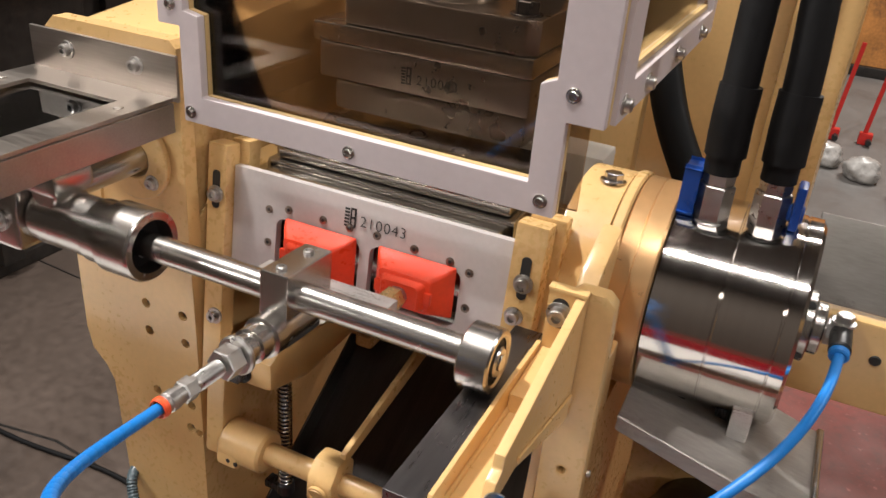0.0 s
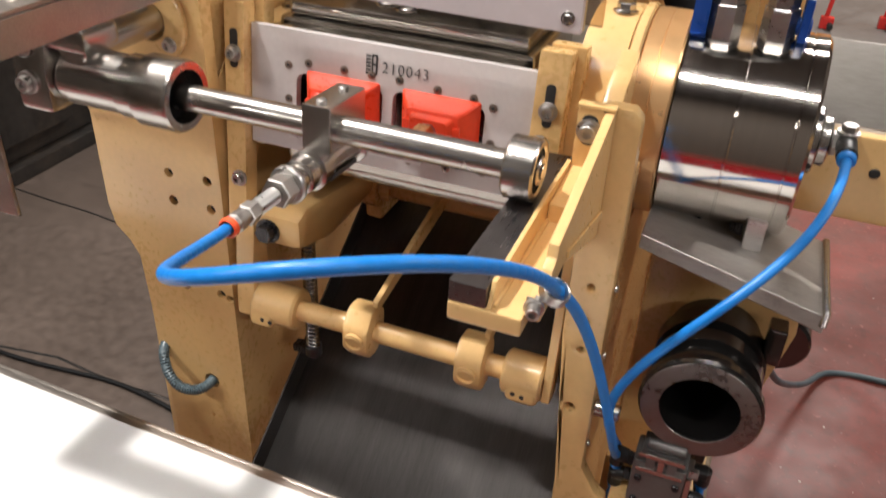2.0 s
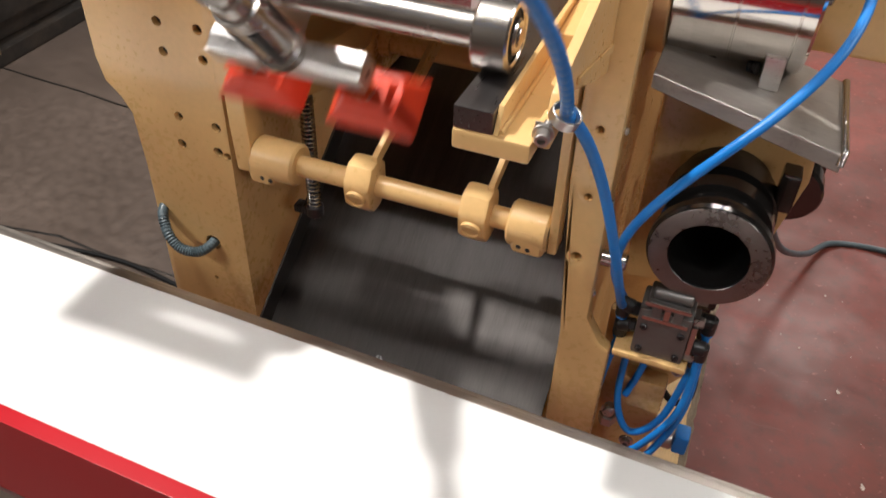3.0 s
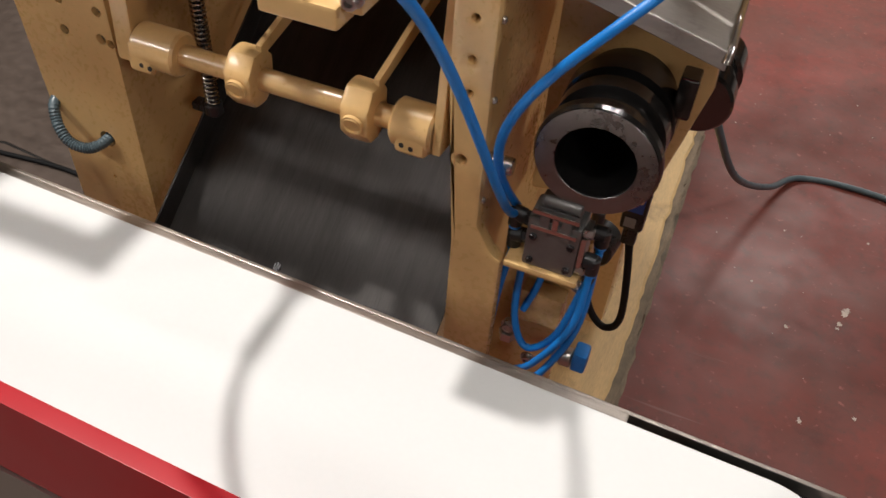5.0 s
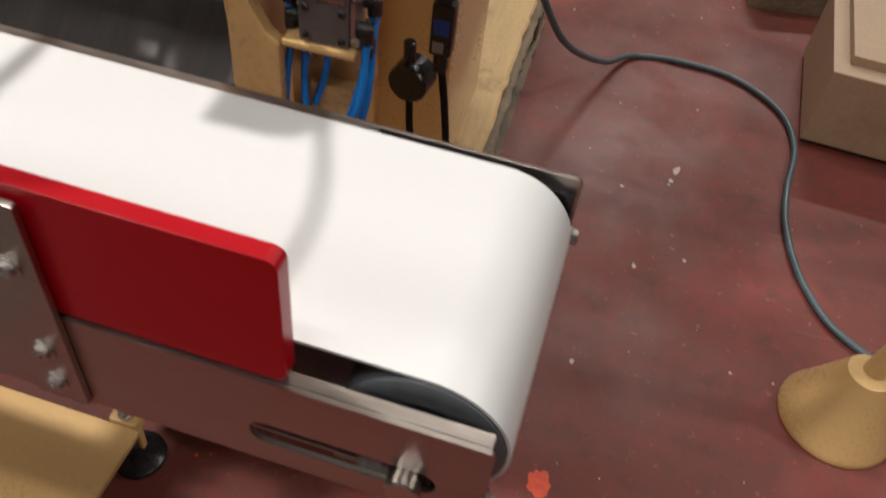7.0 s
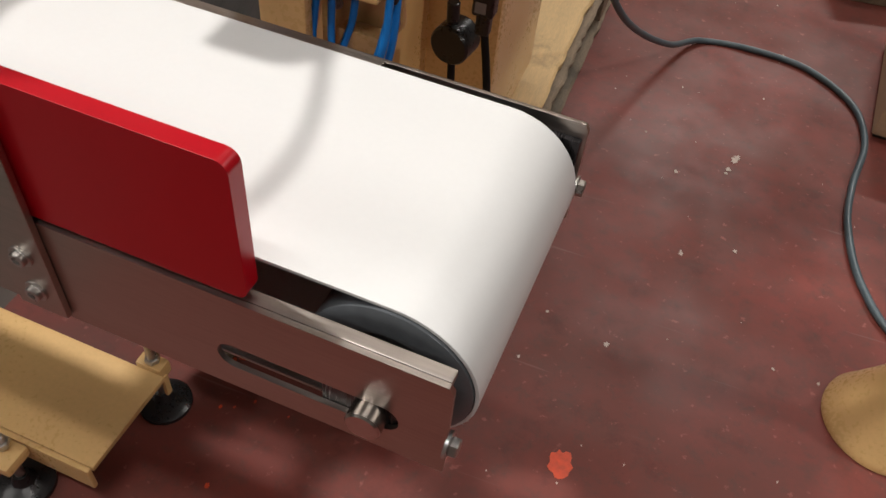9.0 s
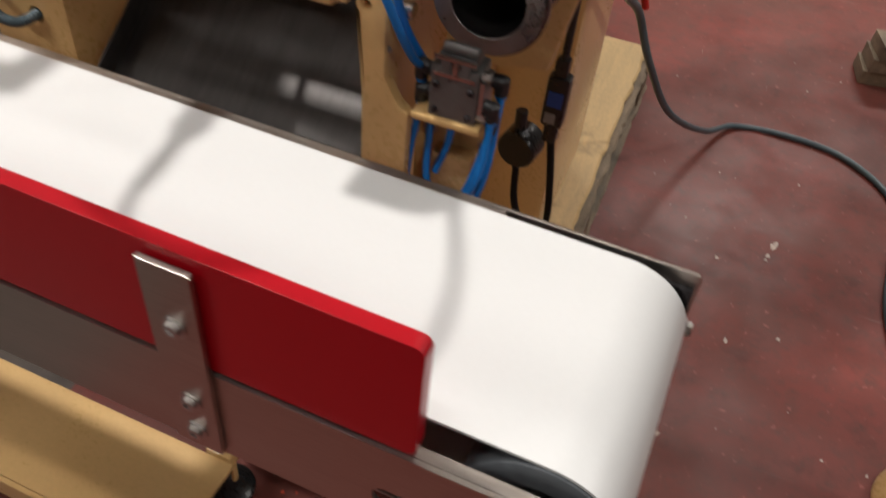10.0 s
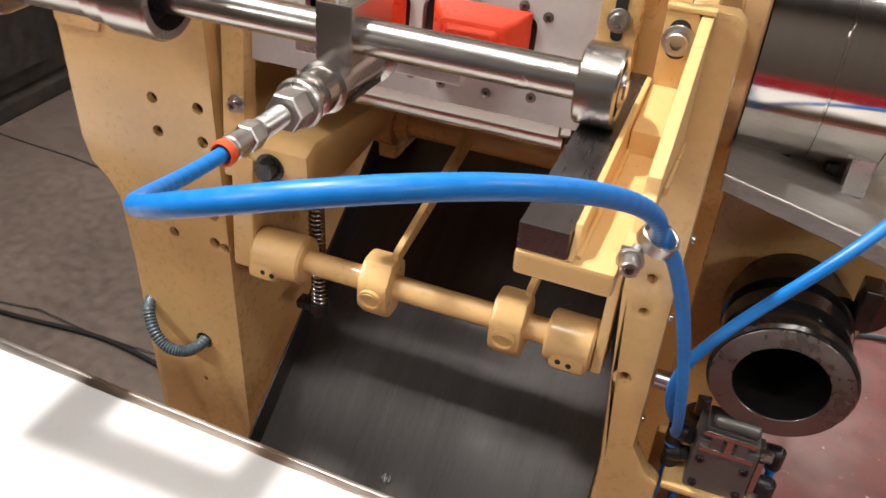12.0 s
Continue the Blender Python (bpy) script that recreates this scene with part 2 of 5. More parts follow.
def bevelled(bm, width, segments=2, limit=0.6):
    if width > 0:
        edges = [e for e in bm.edges if len(e.link_faces) == 2 and e.calc_face_angle(0) > limit]
        bmesh.ops.bevel(bm, geom=edges, offset=width, segments=segments, affect="EDGES", profile=0.6, clamp_overlap=True)
    return bm


def box(x0, x1, y0, y1, z0, z1, bevel=0.002, m=None, segments=2):
    bm = bmesh.new()
    bmesh.ops.create_cube(bm, size=1)
    for v in bm.verts:
        v.co = Vector(((x0 + x1) / 2 + v.co.x * (x1 - x0), (y0 + y1) / 2 + v.co.y * (y1 - y0), (z0 + z1) / 2 + v.co.z * (z1 - z0)))
    bevelled(bm, bevel, segments)
    if m is not None:
        bm.transform(m)
    return tidy(bm)


def along(a, b):
    a, b = Vector(a), Vector(b)
    return Matrix.Translation(a) @ (b - a).to_track_quat("Z", "Y").to_matrix().to_4x4(), (b - a).length


def lathe(a, b, profile, n=40, caps=True):
    """A turned body on the axis from a towards b: profile rows of (distance along the axis, radius)."""
    m, _ = along(a, b)
    bm = bmesh.new()
    rings = []
    for d, r in profile:
        rings.append([bm.verts.new(m @ Vector((r * math.cos(2 * math.pi * k / n), r * math.sin(2 * math.pi * k / n), d))) for k in range(n)])
    for p, q in zip(rings, rings[1:]):
        for k in range(n):
            bm.faces.new((p[k], p[(k + 1) % n], q[(k + 1) % n], q[k]))
    if caps:
        bm.faces.new(rings[0][::-1])
        bm.faces.new(rings[-1])
    return tidy(bm)


def rod_bm(a, b, r, n=32, chamfer=0.0015):
    length = (Vector(b) - Vector(a)).length
    c = min(chamfer, r * 0.3, length * 0.3)
    return lathe(a, b, [(0, r - c), (c, r), (length - c, r), (length, r - c)], n)


def ring_bm(a, b, r_out, r_in, n=40, c=0.0015):
    length = (Vector(b) - Vector(a)).length
    return lathe(a, b, [(c, r_in), (0, r_in + c), (0, r_out - c), (c, r_out), (length - c, r_out), (length, r_out - c), (length, r_in + c), (length - c, r_in), (c, r_in)], n, caps=False)


def prism(points, a0, a1, axis="y", bevel=0.002, holes=()):
    """An outline (with holes) in the plane across axis, made thick from a0 to a1."""
    def place(u, v, w):
        return {"y": (u, w, v), "x": (w, u, v), "z": (u, v, w)}[axis]
    bm = bmesh.new()
    loops = []
    for outline in (points, *holes):
        vs = [bm.verts.new(place(u, v, a0)) for u, v in outline]
        loops += [bm.edges.new((vs[k], vs[(k + 1) % len(vs)])) for k in range(len(vs))]
    bmesh.ops.triangle_fill(bm, edges=loops, use_beauty=True, use_dissolve=False)
    made = bmesh.ops.extrude_face_region(bm, geom=bm.faces[:])
    shift = Vector(place(0, 0, a1)) - Vector(place(0, 0, a0))
    bmesh.ops.translate(bm, verts=[v for v in made["geom"] if isinstance(v, bmesh.types.BMVert)], vec=shift)
    bmesh.ops.recalc_face_normals(bm, faces=bm.faces[:])
    bevelled(bm, bevel, 2)
    return tidy(bm)


def circle(u, v, r, n=20):
    return [(u + r * math.cos(2 * math.pi * k / n), v + r * math.sin(2 * math.pi * k / n)) for k in range(n)]


def round_rect(u0, u1, v0, v1, r, n=5):
    pts = []
    for cu, cv, s in ((u1 - r, v1 - r, 0), (u0 + r, v1 - r, 90), (u0 + r, v0 + r, 180), (u1 - r, v0 + r, 270)):
        pts += [(cu + r * math.cos(radians(s + 90 * k / n)), cv + r * math.sin(radians(s + 90 * k / n))) for k in range(n + 1)]
    return pts


def bezier(p, n=32):
    p = [Vector(q) for q in p]
    return [(1 - s) ** 3 * p[0] + 3 * s * (1 - s) ** 2 * p[1] + 3 * s * s * (1 - s) * p[2] + s ** 3 * p[3] for s in [k / (n - 1) for k in range(n)]]


def spline(points, n=10):
    """A smooth line through the points."""
    p = [Vector(q) for q in points]
    p = [2 * p[0] - p[1]] + p + [2 * p[-1] - p[-2]]
    out = []
    for a, b, c, d in zip(p, p[1:], p[2:], p[3:]):
        for k in range(n):
            s = k / n
            out.append(0.5 * (2 * b + (c - a) * s + (2 * a - 5 * b + 4 * c - d) * s * s + (3 * b - a - 3 * c + d) * s ** 3))
    return out + [p[-2]]


def tube(points, r, n=16, ribs=0.0, caps=True):
    """A tube along points; ribs: how far every second ring stands proud."""
    pts = [Vector(p) for p in points]
    bm = bmesh.new()
    rings = []
    side = None
    for i, p in enumerate(pts):
        d = (pts[min(i + 1, len(pts) - 1)] - pts[max(i - 1, 0)]).normalized()
        if side is None:
            side = d.orthogonal().normalized()
        side = (side - d * side.dot(d)).normalized()
        other = d.cross(side)
        rr = r + (ribs if i % 2 else 0)
        rings.append([bm.verts.new(p + rr * (math.cos(2 * math.pi * k / n) * side + math.sin(2 * math.pi * k / n) * other)) for k in range(n)])
    for p, q in zip(rings, rings[1:]):
        for k in range(n):
            bm.faces.new((p[k], p[(k + 1) % n], q[(k + 1) % n], q[k]))
    if caps:
        bm.faces.new(rings[0][::-1])
        bm.faces.new(rings[-1])
    return tidy(bm, 0.9)


def merge(*parts):
    """Several pieces as one bmesh."""
    out = bmesh.new()
    for bm in parts:
        me = bpy.data.meshes.new("piece")
        bm.to_mesh(me)
        bm.free()
        out.from_mesh(me)
        bpy.data.meshes.remove(me)
    return out


def hexagon_bm(a, b, r, c=0.001):
    length = (Vector(b) - Vector(a)).length
    return lathe(a, b, [(0, r - c), (c, r), (length - c, r), (length, r - c)], 6)


BASE = {}


def shaded(ob):
    """Flat faces stay flat between their rounded edges."""
    even = ob.modifiers.new("even_shading", "WEIGHTED_NORMAL")
    even.keep_sharp, even.weight = True, 50
    return ob


def part(name, bm, mat, parent, label=""):
    """One mesh object under a thing or a part."""
    me = bpy.data.meshes.new(name)
    bm.to_mesh(me)
    bm.free()
    me.materials.append(mat)
    ob = new(name, me)
    ob.parent = parent
    if parent in BASE:
        ob.matrix_parent_inverse = BASE[parent]
    return tagged(shaded(ob), label)


def thing(name, base, label, category, group="", kind=""):
    ob = new(name)
    ob.empty_display_size = 0.05
    ob.location = base
    BASE[ob] = Matrix.Translation(base).inverted()
    return tagged(ob, label, category, group, kind)


def solo(name, bm, mat, label, category, kind="", group=""):
    me = bpy.data.meshes.new(name)
    bm.to_mesh(me)
    bm.free()
    me.materials.append(mat)
    return tagged(shaded(new(name, me)), label, category, group, kind)


def socket_bolt(parent, at, way, r=0.006, h=0.006, washer=True, mat=None):
    """A cap screw with a hexagon socket, its head standing out along way."""
    a, w = Vector(at), Vector(way).normalized()
    pieces = []
    start = a
    if washer:
        pieces.append(ring_bm(a - w * 0.001, a + w * 0.0015, r * 1.45, r * 0.5, 20, 0.0003))
        start = a + w * 0.0015
    m, _ = along(start, start + w)
    bm = bmesh.new()
    rows = []
    for d, rad, n in ((-0.001, r, 18), (h - 0.0008, r, 18), (h, r - 0.0008, 18), (h, r * 0.52, 18), (h * 0.45, r * 0.5, 18)):
        rows.append([bm.verts.new(m @ Vector((rad * math.cos(2 * math.pi * k / n), rad * math.sin(2 * math.pi * k / n), d))) for k in range(n)])
    for p, q in zip(rows, rows[1:]):
        for k in range(18):
            bm.faces.new((p[k], p[(k + 1) % 18], q[(k + 1) % 18], q[k]))
    bm.faces.new(rows[0][::-1])
    bm.faces.new(rows[-1])
    pieces.append(tidy(bm))
    return part("bolt", merge(*pieces), mat or ZINC, parent)


def hex_bolt(parent, at, way, r=0.008, h=0.006, mat=None):
    a, w = Vector(at), Vector(way).normalized()
    return part("hex_bolt", merge(ring_bm(a - w * 0.001, a + w * 0.0015, r * 1.35, r * 0.4, 20, 0.0003), hexagon_bm(a + w * 0.0015, a + w * (0.0015 + h), r)), mat or ZINC, parent)


def lettering(parent, text, size, m, mat, name="lettering"):
    cu = bpy.data.curves.new(name, "FONT")
    cu.body, cu.size, cu.extrude, cu.offset, cu.space_character = text, size, 0.0001, -0.00022, 1.12
    tmp = bpy.data.objects.new(name, cu)
    scene.collection.objects.link(tmp)
    me = bpy.data.meshes.new_from_object(tmp.evaluated_get(bpy.context.evaluated_depsgraph_get()))
    bpy.data.objects.remove(tmp)
    me.transform(m)
    me.materials.clear()
    me.materials.append(mat)
    ob = new(name, me)
    ob.parent = parent
    if parent in BASE:
        ob.matrix_parent_inverse = BASE[parent]
    return ob


def emblem(parent, m, h, mat):
    """A plain shape in place of a maker's mark: a block with bars and a tail."""
    w = h * 0.6
    pieces = [box(0, w * 0.42, k * h * 0.16, k * h * 0.16 + h * 0.09, 0, 0.0002, 0) for k in range(6)]
    pieces += [box(w * 0.5, w, 0, h * 0.1, 0, 0.0002, 0), box(w * 0.5, w, h * 0.42, h * 0.52, 0, 0.0002, 0), box(w * 0.5, w, h * 0.84, h * 0.94, 0, 0.0002, 0),
               box(w * 0.5, w * 0.62, h * 0.1, h * 0.94, 0, 0.0002, 0), box(w * 0.85, w, h * 0.1, h * 0.94, 0, 0.0002, 0)]
    bm = merge(*pieces)
    bm.transform(m)
    return part("emblem", bm, mat, parent)


# ---------------------------------------------------------------- the room
def setting(name, bm, mat, label):
    return solo(name, bm, mat, label, name.split("_")[0], "structure")


setting("floor", box(-0.95, 4.5, -3.0, 3.2, -0.1, 0.0, 0), FLOORRED, "worn dark red painted concrete workshop floor")
setting("ground", box(-4.5, -0.95, -3.0, 9.0, -0.1, 0.0, 0), FLOORGREY, "bare grey brown concrete floor with cracks")
setting("ground_far", box(-0.95, 4.5, 3.2, 9.0, -0.1, 0.0, 0), FLOORFAR, "pale worn grey concrete at the far end")
setting("ceiling", box(-4.5, 4.5, -3.0, 9.0, 4.6, 4.7, 0), CEIL, "plain workshop ceiling")
setting("wall_north", box(-4.5, 4.5, 9.0, 9.1, -0.1, 4.7, 0), WALLGREY, "plain grey workshop wall")
setting("wall_south", box(-4.5, 4.5, -3.1, -3.0, -0.1, 4.7, 0), WALLGREY, "plain grey workshop wall")
setting("wall_west", box(-4.6, -4.5, -3.1, 9.1, -0.1, 4.7, 0), WALLGREY, "plain grey workshop wall")
setting("wall_east", box(4.5, 4.6, -3.1, 9.1, -0.1, 4.7, 0), WALLGREY, "plain grey workshop wall")


def chip_flakes():
    rnd = random.Random(4)
    pale, red = bmesh.new(), bmesh.new()
    spots = [(0.262, 1.40, 0.0105, 0), (0.268, 1.415, 0.007, 0), (0.253, 1.36, 0.006, 0), (0.249, 1.345, 0.004, 0), (0.193, 1.046, 0.006, 0), (0.14, 1.30, 0.005, 0), (0.30, 1.10, 0.005, 0), (0.10, 0.75, 0.005, 0),
             (0.082, 0.477, 0.022, 1), (-0.42, 0.42, 0.012, 1), (-0.50, 0.46, 0.010, 1), (-0.46, 0.55, 0.008, 1)]
    for k in range(70):
        spots.append((rnd.uniform(-0.1, 1.1), rnd.uniform(0.3, 2.4), rnd.uniform(0.001, 0.0038), 0))
    for k in range(16):
        spots.append((rnd.gauss(-0.45, 0.06), rnd.gauss(0.45, 0.08), rnd.uniform(0.002, 0.006), 1))
    for x, y, r, red_one in spots:
        bm = red if red_one else pale
        ring = [bm.verts.new((x + r * s * math.cos(a), y + 1.35 * r * s * math.sin(a), 0.0012)) for a, s in [(2 * math.pi * k / 19, (0.65 if red_one else 0.4) + rnd.random() * (0.4 if red_one else 0.8)) for k in range(19)]]
        bm.faces.new(ring)
    solo("paint_chips", pale, CHIP, "pale chips where the red floor paint is gone", "paint chips", "stuff")
    solo("paint_splashes", red, CHIPRED, "bright orange paint splashes on the red floor", "paint splashes", "stuff")


def floor_cracks():
    rnd = random.Random(9)
    pieces = []
    for a, b in (((-1.25, 1.6), (-2.9, 1.75)), ((-1.7, 1.65), (-2.2, 3.2)), ((-1.3, 1.05), (-3.0, 1.0))):
        pts = [Vector((a[0] + (b[0] - a[0]) * s / 9 + rnd.uniform(-0.015, 0.015), a[1] + (b[1] - a[1]) * s / 9 + rnd.uniform(-0.015, 0.015), 0.0)) for s in range(10)]
        pieces.append(tube(pts, 0.004, 6))
    solo("floor_cracks", merge(*pieces), DARKIRON, "dark crack lines across the bare concrete floor", "cracks", "stuff")


# ---------------------------------------------------------------- the press
PIVOT = (0.0, 0.456, 0.922)
ROD_Z = 1.2115
ARM_X = -0.613
press = thing("soap_press", (-0.6, 0.9, 0.14), "cream painted soap stamping press standing on a wooden pallet", "machine")


def slab(corners, t):
    """A sheet through four corners, t thick downwards."""
    bm = bmesh.new()
    c = [Vector(p) for p in corners]
    nrm = (c[1] - c[0]).cross(c[3] - c[0]).normalized()
    top = [bm.verts.new(p) for p in c]
    low = [bm.verts.new(p - nrm * t) for p in c]
    bm.faces.new(top)
    bm.faces.new(low[::-1])
    for k in range(4):
        bm.faces.new((top[k], low[k], low[(k + 1) % 4], top[(k + 1) % 4]))
    bmesh.ops.recalc_face_normals(bm, faces=bm.faces[:])
    bevelled(bm, t * 0.25, 1)
    return tidy(bm)


def left_column():
    outline = [(-0.803, 0.14), (-0.803, 1.355), (-0.81, 1.362), (-0.955, 1.362), (-0.968, 1.35), (-0.968, 1.0), (-0.962, 0.972), (-0.945, 0.955), (-0.934, 0.935), (-0.925, 0.75), (-0.915, 0.14)]
    holes = [circle(x, z, r, 14) for x, z, r in ((-0.871, 1.063, 0.006), (-0.820, 1.063, 0.006), (-0.870, 1.028, 0.006), (-0.819, 1.028, 0.006), (-0.867, 0.947, 0.006), (-0.817, 0.944, 0.006),
                                                 (-0.870, 0.909, 0.006), (-0.820, 0.910, 0.0065), (-0.808, 0.907, 0.0055), (-0.852, 0.763, 0.011), (-0.858, 0.70, 0.003))]
    holes.append(circle(-0.862, 1.238, 0.021, 28))
    face = part("left_column", prism(outline, 0.456, 0.474, "y", 0.0025, holes), CREAM, press, "cream painted cast side column with drilled holes")
    body = [(0.4745, 0.14), (0.4745, 1.357), (0.62, 1.375), (0.95, 1.395), (1.35, 1.395), (1.40, 1.33), (1.45, 0.14)]
    part("side_casting", prism(body, -0.958, -0.806, "x", 0.022), CREAM, press)
    inner = [(0.4745, 0.14), (0.4745, 1.18), (0.52, 1.22), (0.60, 1.20), (0.72, 0.9), (1.2, 0.8), (1.2, 0.14)]
    part("inner_rib", prism(inner, -0.8055, -0.8035, "x", 0.0005), CREAM, press)
    # Black discs close the drilled holes and stand for the shade inside.
    for x, z, r in ((-0.871, 1.063, 0.006), (-0.820, 1.063, 0.006), (-0.870, 1.028, 0.006), (-0.819, 1.028, 0.006), (-0.867, 0.947, 0.006), (-0.817, 0.944, 0.006), (-0.870, 0.909, 0.006), (-0.820, 0.910, 0.0065)):
        part("threaded_bore", rod_bm((x, 0.463, z), (x, 0.473, z), r * 0.97, 14, 0.0003), INKSHADE, face)
    part("flange", ring_bm((-0.862, 0.448, 1.238), (-0.862, 0.4558, 1.238), 0.044, 0.020, 48), CREAM, face, "round cream bearing flange")
    for a in (-40, 80, 200):
        socket_bolt(face, (-0.862 + 0.032 * math.cos(radians(a)), 0.448, 1.238 + 0.032 * math.sin(radians(a))), (0, -1, 0), 0.0055, 0.005)
    socket_bolt(face, (-0.953, 0.452, 1.153), (0, -1, 0), 0.0085, 0.008)
    # A black disc in place of a shaded hole.
    part("threaded_bore", rod_bm((-0.937, 0.4515, 1.139), (-0.937, 0.455, 1.139), 0.0035, 12, 0.0003), INKSHADE, face)
    part("mount_pad", prism(round_rect(-0.966, -0.915, 1.12, 1.30, 0.006), 0.4520, 0.4559, "y", 0.001), CREAM, face)
    conduit = spline([(-0.852, 0.478, 0.765), (-0.853, 0.446, 0.762), (-0.868, 0.434, 0.758), (-0.890, 0.431, 0.764), (-0.910, 0.440, 0.782), (-0.922, 0.462, 0.80), (-0.930, 0.53, 0.80)], 14)
    part("cable_conduit", tube(conduit, 0.0060, 14, 0.0012), GREYHOSE, face, "ribbed grey cable conduit")
    plug = part("red_plug", merge(rod_bm((-0.945, 0.52, 0.60), (-0.945, 0.53, 0.69), 0.018), ring_bm((-0.945, 0.522, 0.615), (-0.945, 0.524, 0.63), 0.022, 0.012)), REDCLAMP, face, "small red and black cable plug")
    part("plug_cap", rod_bm((-0.945, 0.531, 0.69), (-0.945, 0.536, 0.72), 0.014), BLACKPL, face)


def right_column():
    outline = [(-0.388, 0.14), (-0.390, 0.80), (-0.405, 1.0), (-0.405, 1.232), (-0.396, 1.240), (-0.372, 1.240), (-0.364, 1.232), (-0.362, 0.83), (-0.345, 0.80), (-0.332, 0.79), (-0.332, 0.14)]
    holes = [circle(-0.386, 0.909, 0.005, 12)] + [circle(-0.384, z, 0.0032, 12) for z in (0.985, 1.02, 1.06)]
    face = part("right_column", prism(outline, 0.44, 0.458, "y", 0.006, holes), CREAM, press, "cream painted right hand column")
    side = [(0.4985, 0.14), (0.4985, 1.14)] + [(0.605 - 0.1065 * math.cos(radians(k)), 1.178 + 0.1 * math.sin(radians(k))) for k in range(10, 171, 8)] + [(0.72, 1.14), (0.95, 1.1), (1.45, 1.1), (1.45, 0.14)]
    side = [p for p in side if p[1] > 1.09]
    side = [(0.4985, 1.085)] + side + [(1.45, 1.085)]
    low = [(0.4985, 0.14), (0.4985, 1.0845), (1.45, 1.0845), (1.45, 0.14)]
    part("side_web", prism(low, -0.392, -0.370, "x", 0.002), CREAM, press)
    part("side_wall", prism(side, -0.442, -0.4, "x", 0.006), CREAM, press, "cream side wall with a rounded top")
    part("filler", box(-0.388, -0.366, 0.4585, 0.498, 0.14, 1.17, 0.002), CREAM, press)
    house = part("bearing_housing", lathe((-0.3995, 0.605, 1.178), (-0.36, 0.605, 1.178), [(0, 0.09), (0.0, 0.100), (0.002, 0.1035), (0.009, 0.1035), (0.011, 0.1015)], 72), CREAM, press, "rounded cream bearing ring")
    hex_bolt(house, (-0.415, 0.59, 1.2765), (0, 0.1, 1), 0.009, 0.007, STEEL)
    part("column_neck", prism([(0.4405, 1.185), (0.4405, 1.2005), (0.475, 1.242), (0.53, 1.262), (0.53, 1.11), (0.46, 1.11)], -0.4045, -0.386, "x", 0.005), CREAM, press)
    part("pin", rod_bm((-0.362, 0.449, 0.912), (-0.335, 0.449, 0.912), 0.009), STEEL, face)
    for z in (1.06, 0.98, 0.86):
        socket_bolt(face, (-0.3615, 0.449, z), (1, 0, 0), 0.0035, 0.002, False)
    # lower mounting plate behind the valve
    low = part("mounting_plate", prism([(-0.345, 0.20), (-0.345, 0.80), (-0.25, 0.80), (-0.243, 0.73), (-0.262, 0.70), (-0.262, 0.20)], 0.50, 0.512, "y", 0.004), CREAM, press)
    part("angle_block", box(-0.313, -0.262, 0.475, 0.499, 0.675, 0.725, 0.005), CREAM, low)
    for x, z in ((-0.32, 0.66), (-0.29, 0.615), (-0.325, 0.74), (-0.255, 0.735)):
        socket_bolt(low, (x, 0.499 if z > 0.7 else 0.474, z), (0, -1, 0), 0.006, 0.005)
    part("base_plate", box(-0.96, -0.385, 0.50, 1.55, 0.142, 0.18, 0.008), CREAM, press)


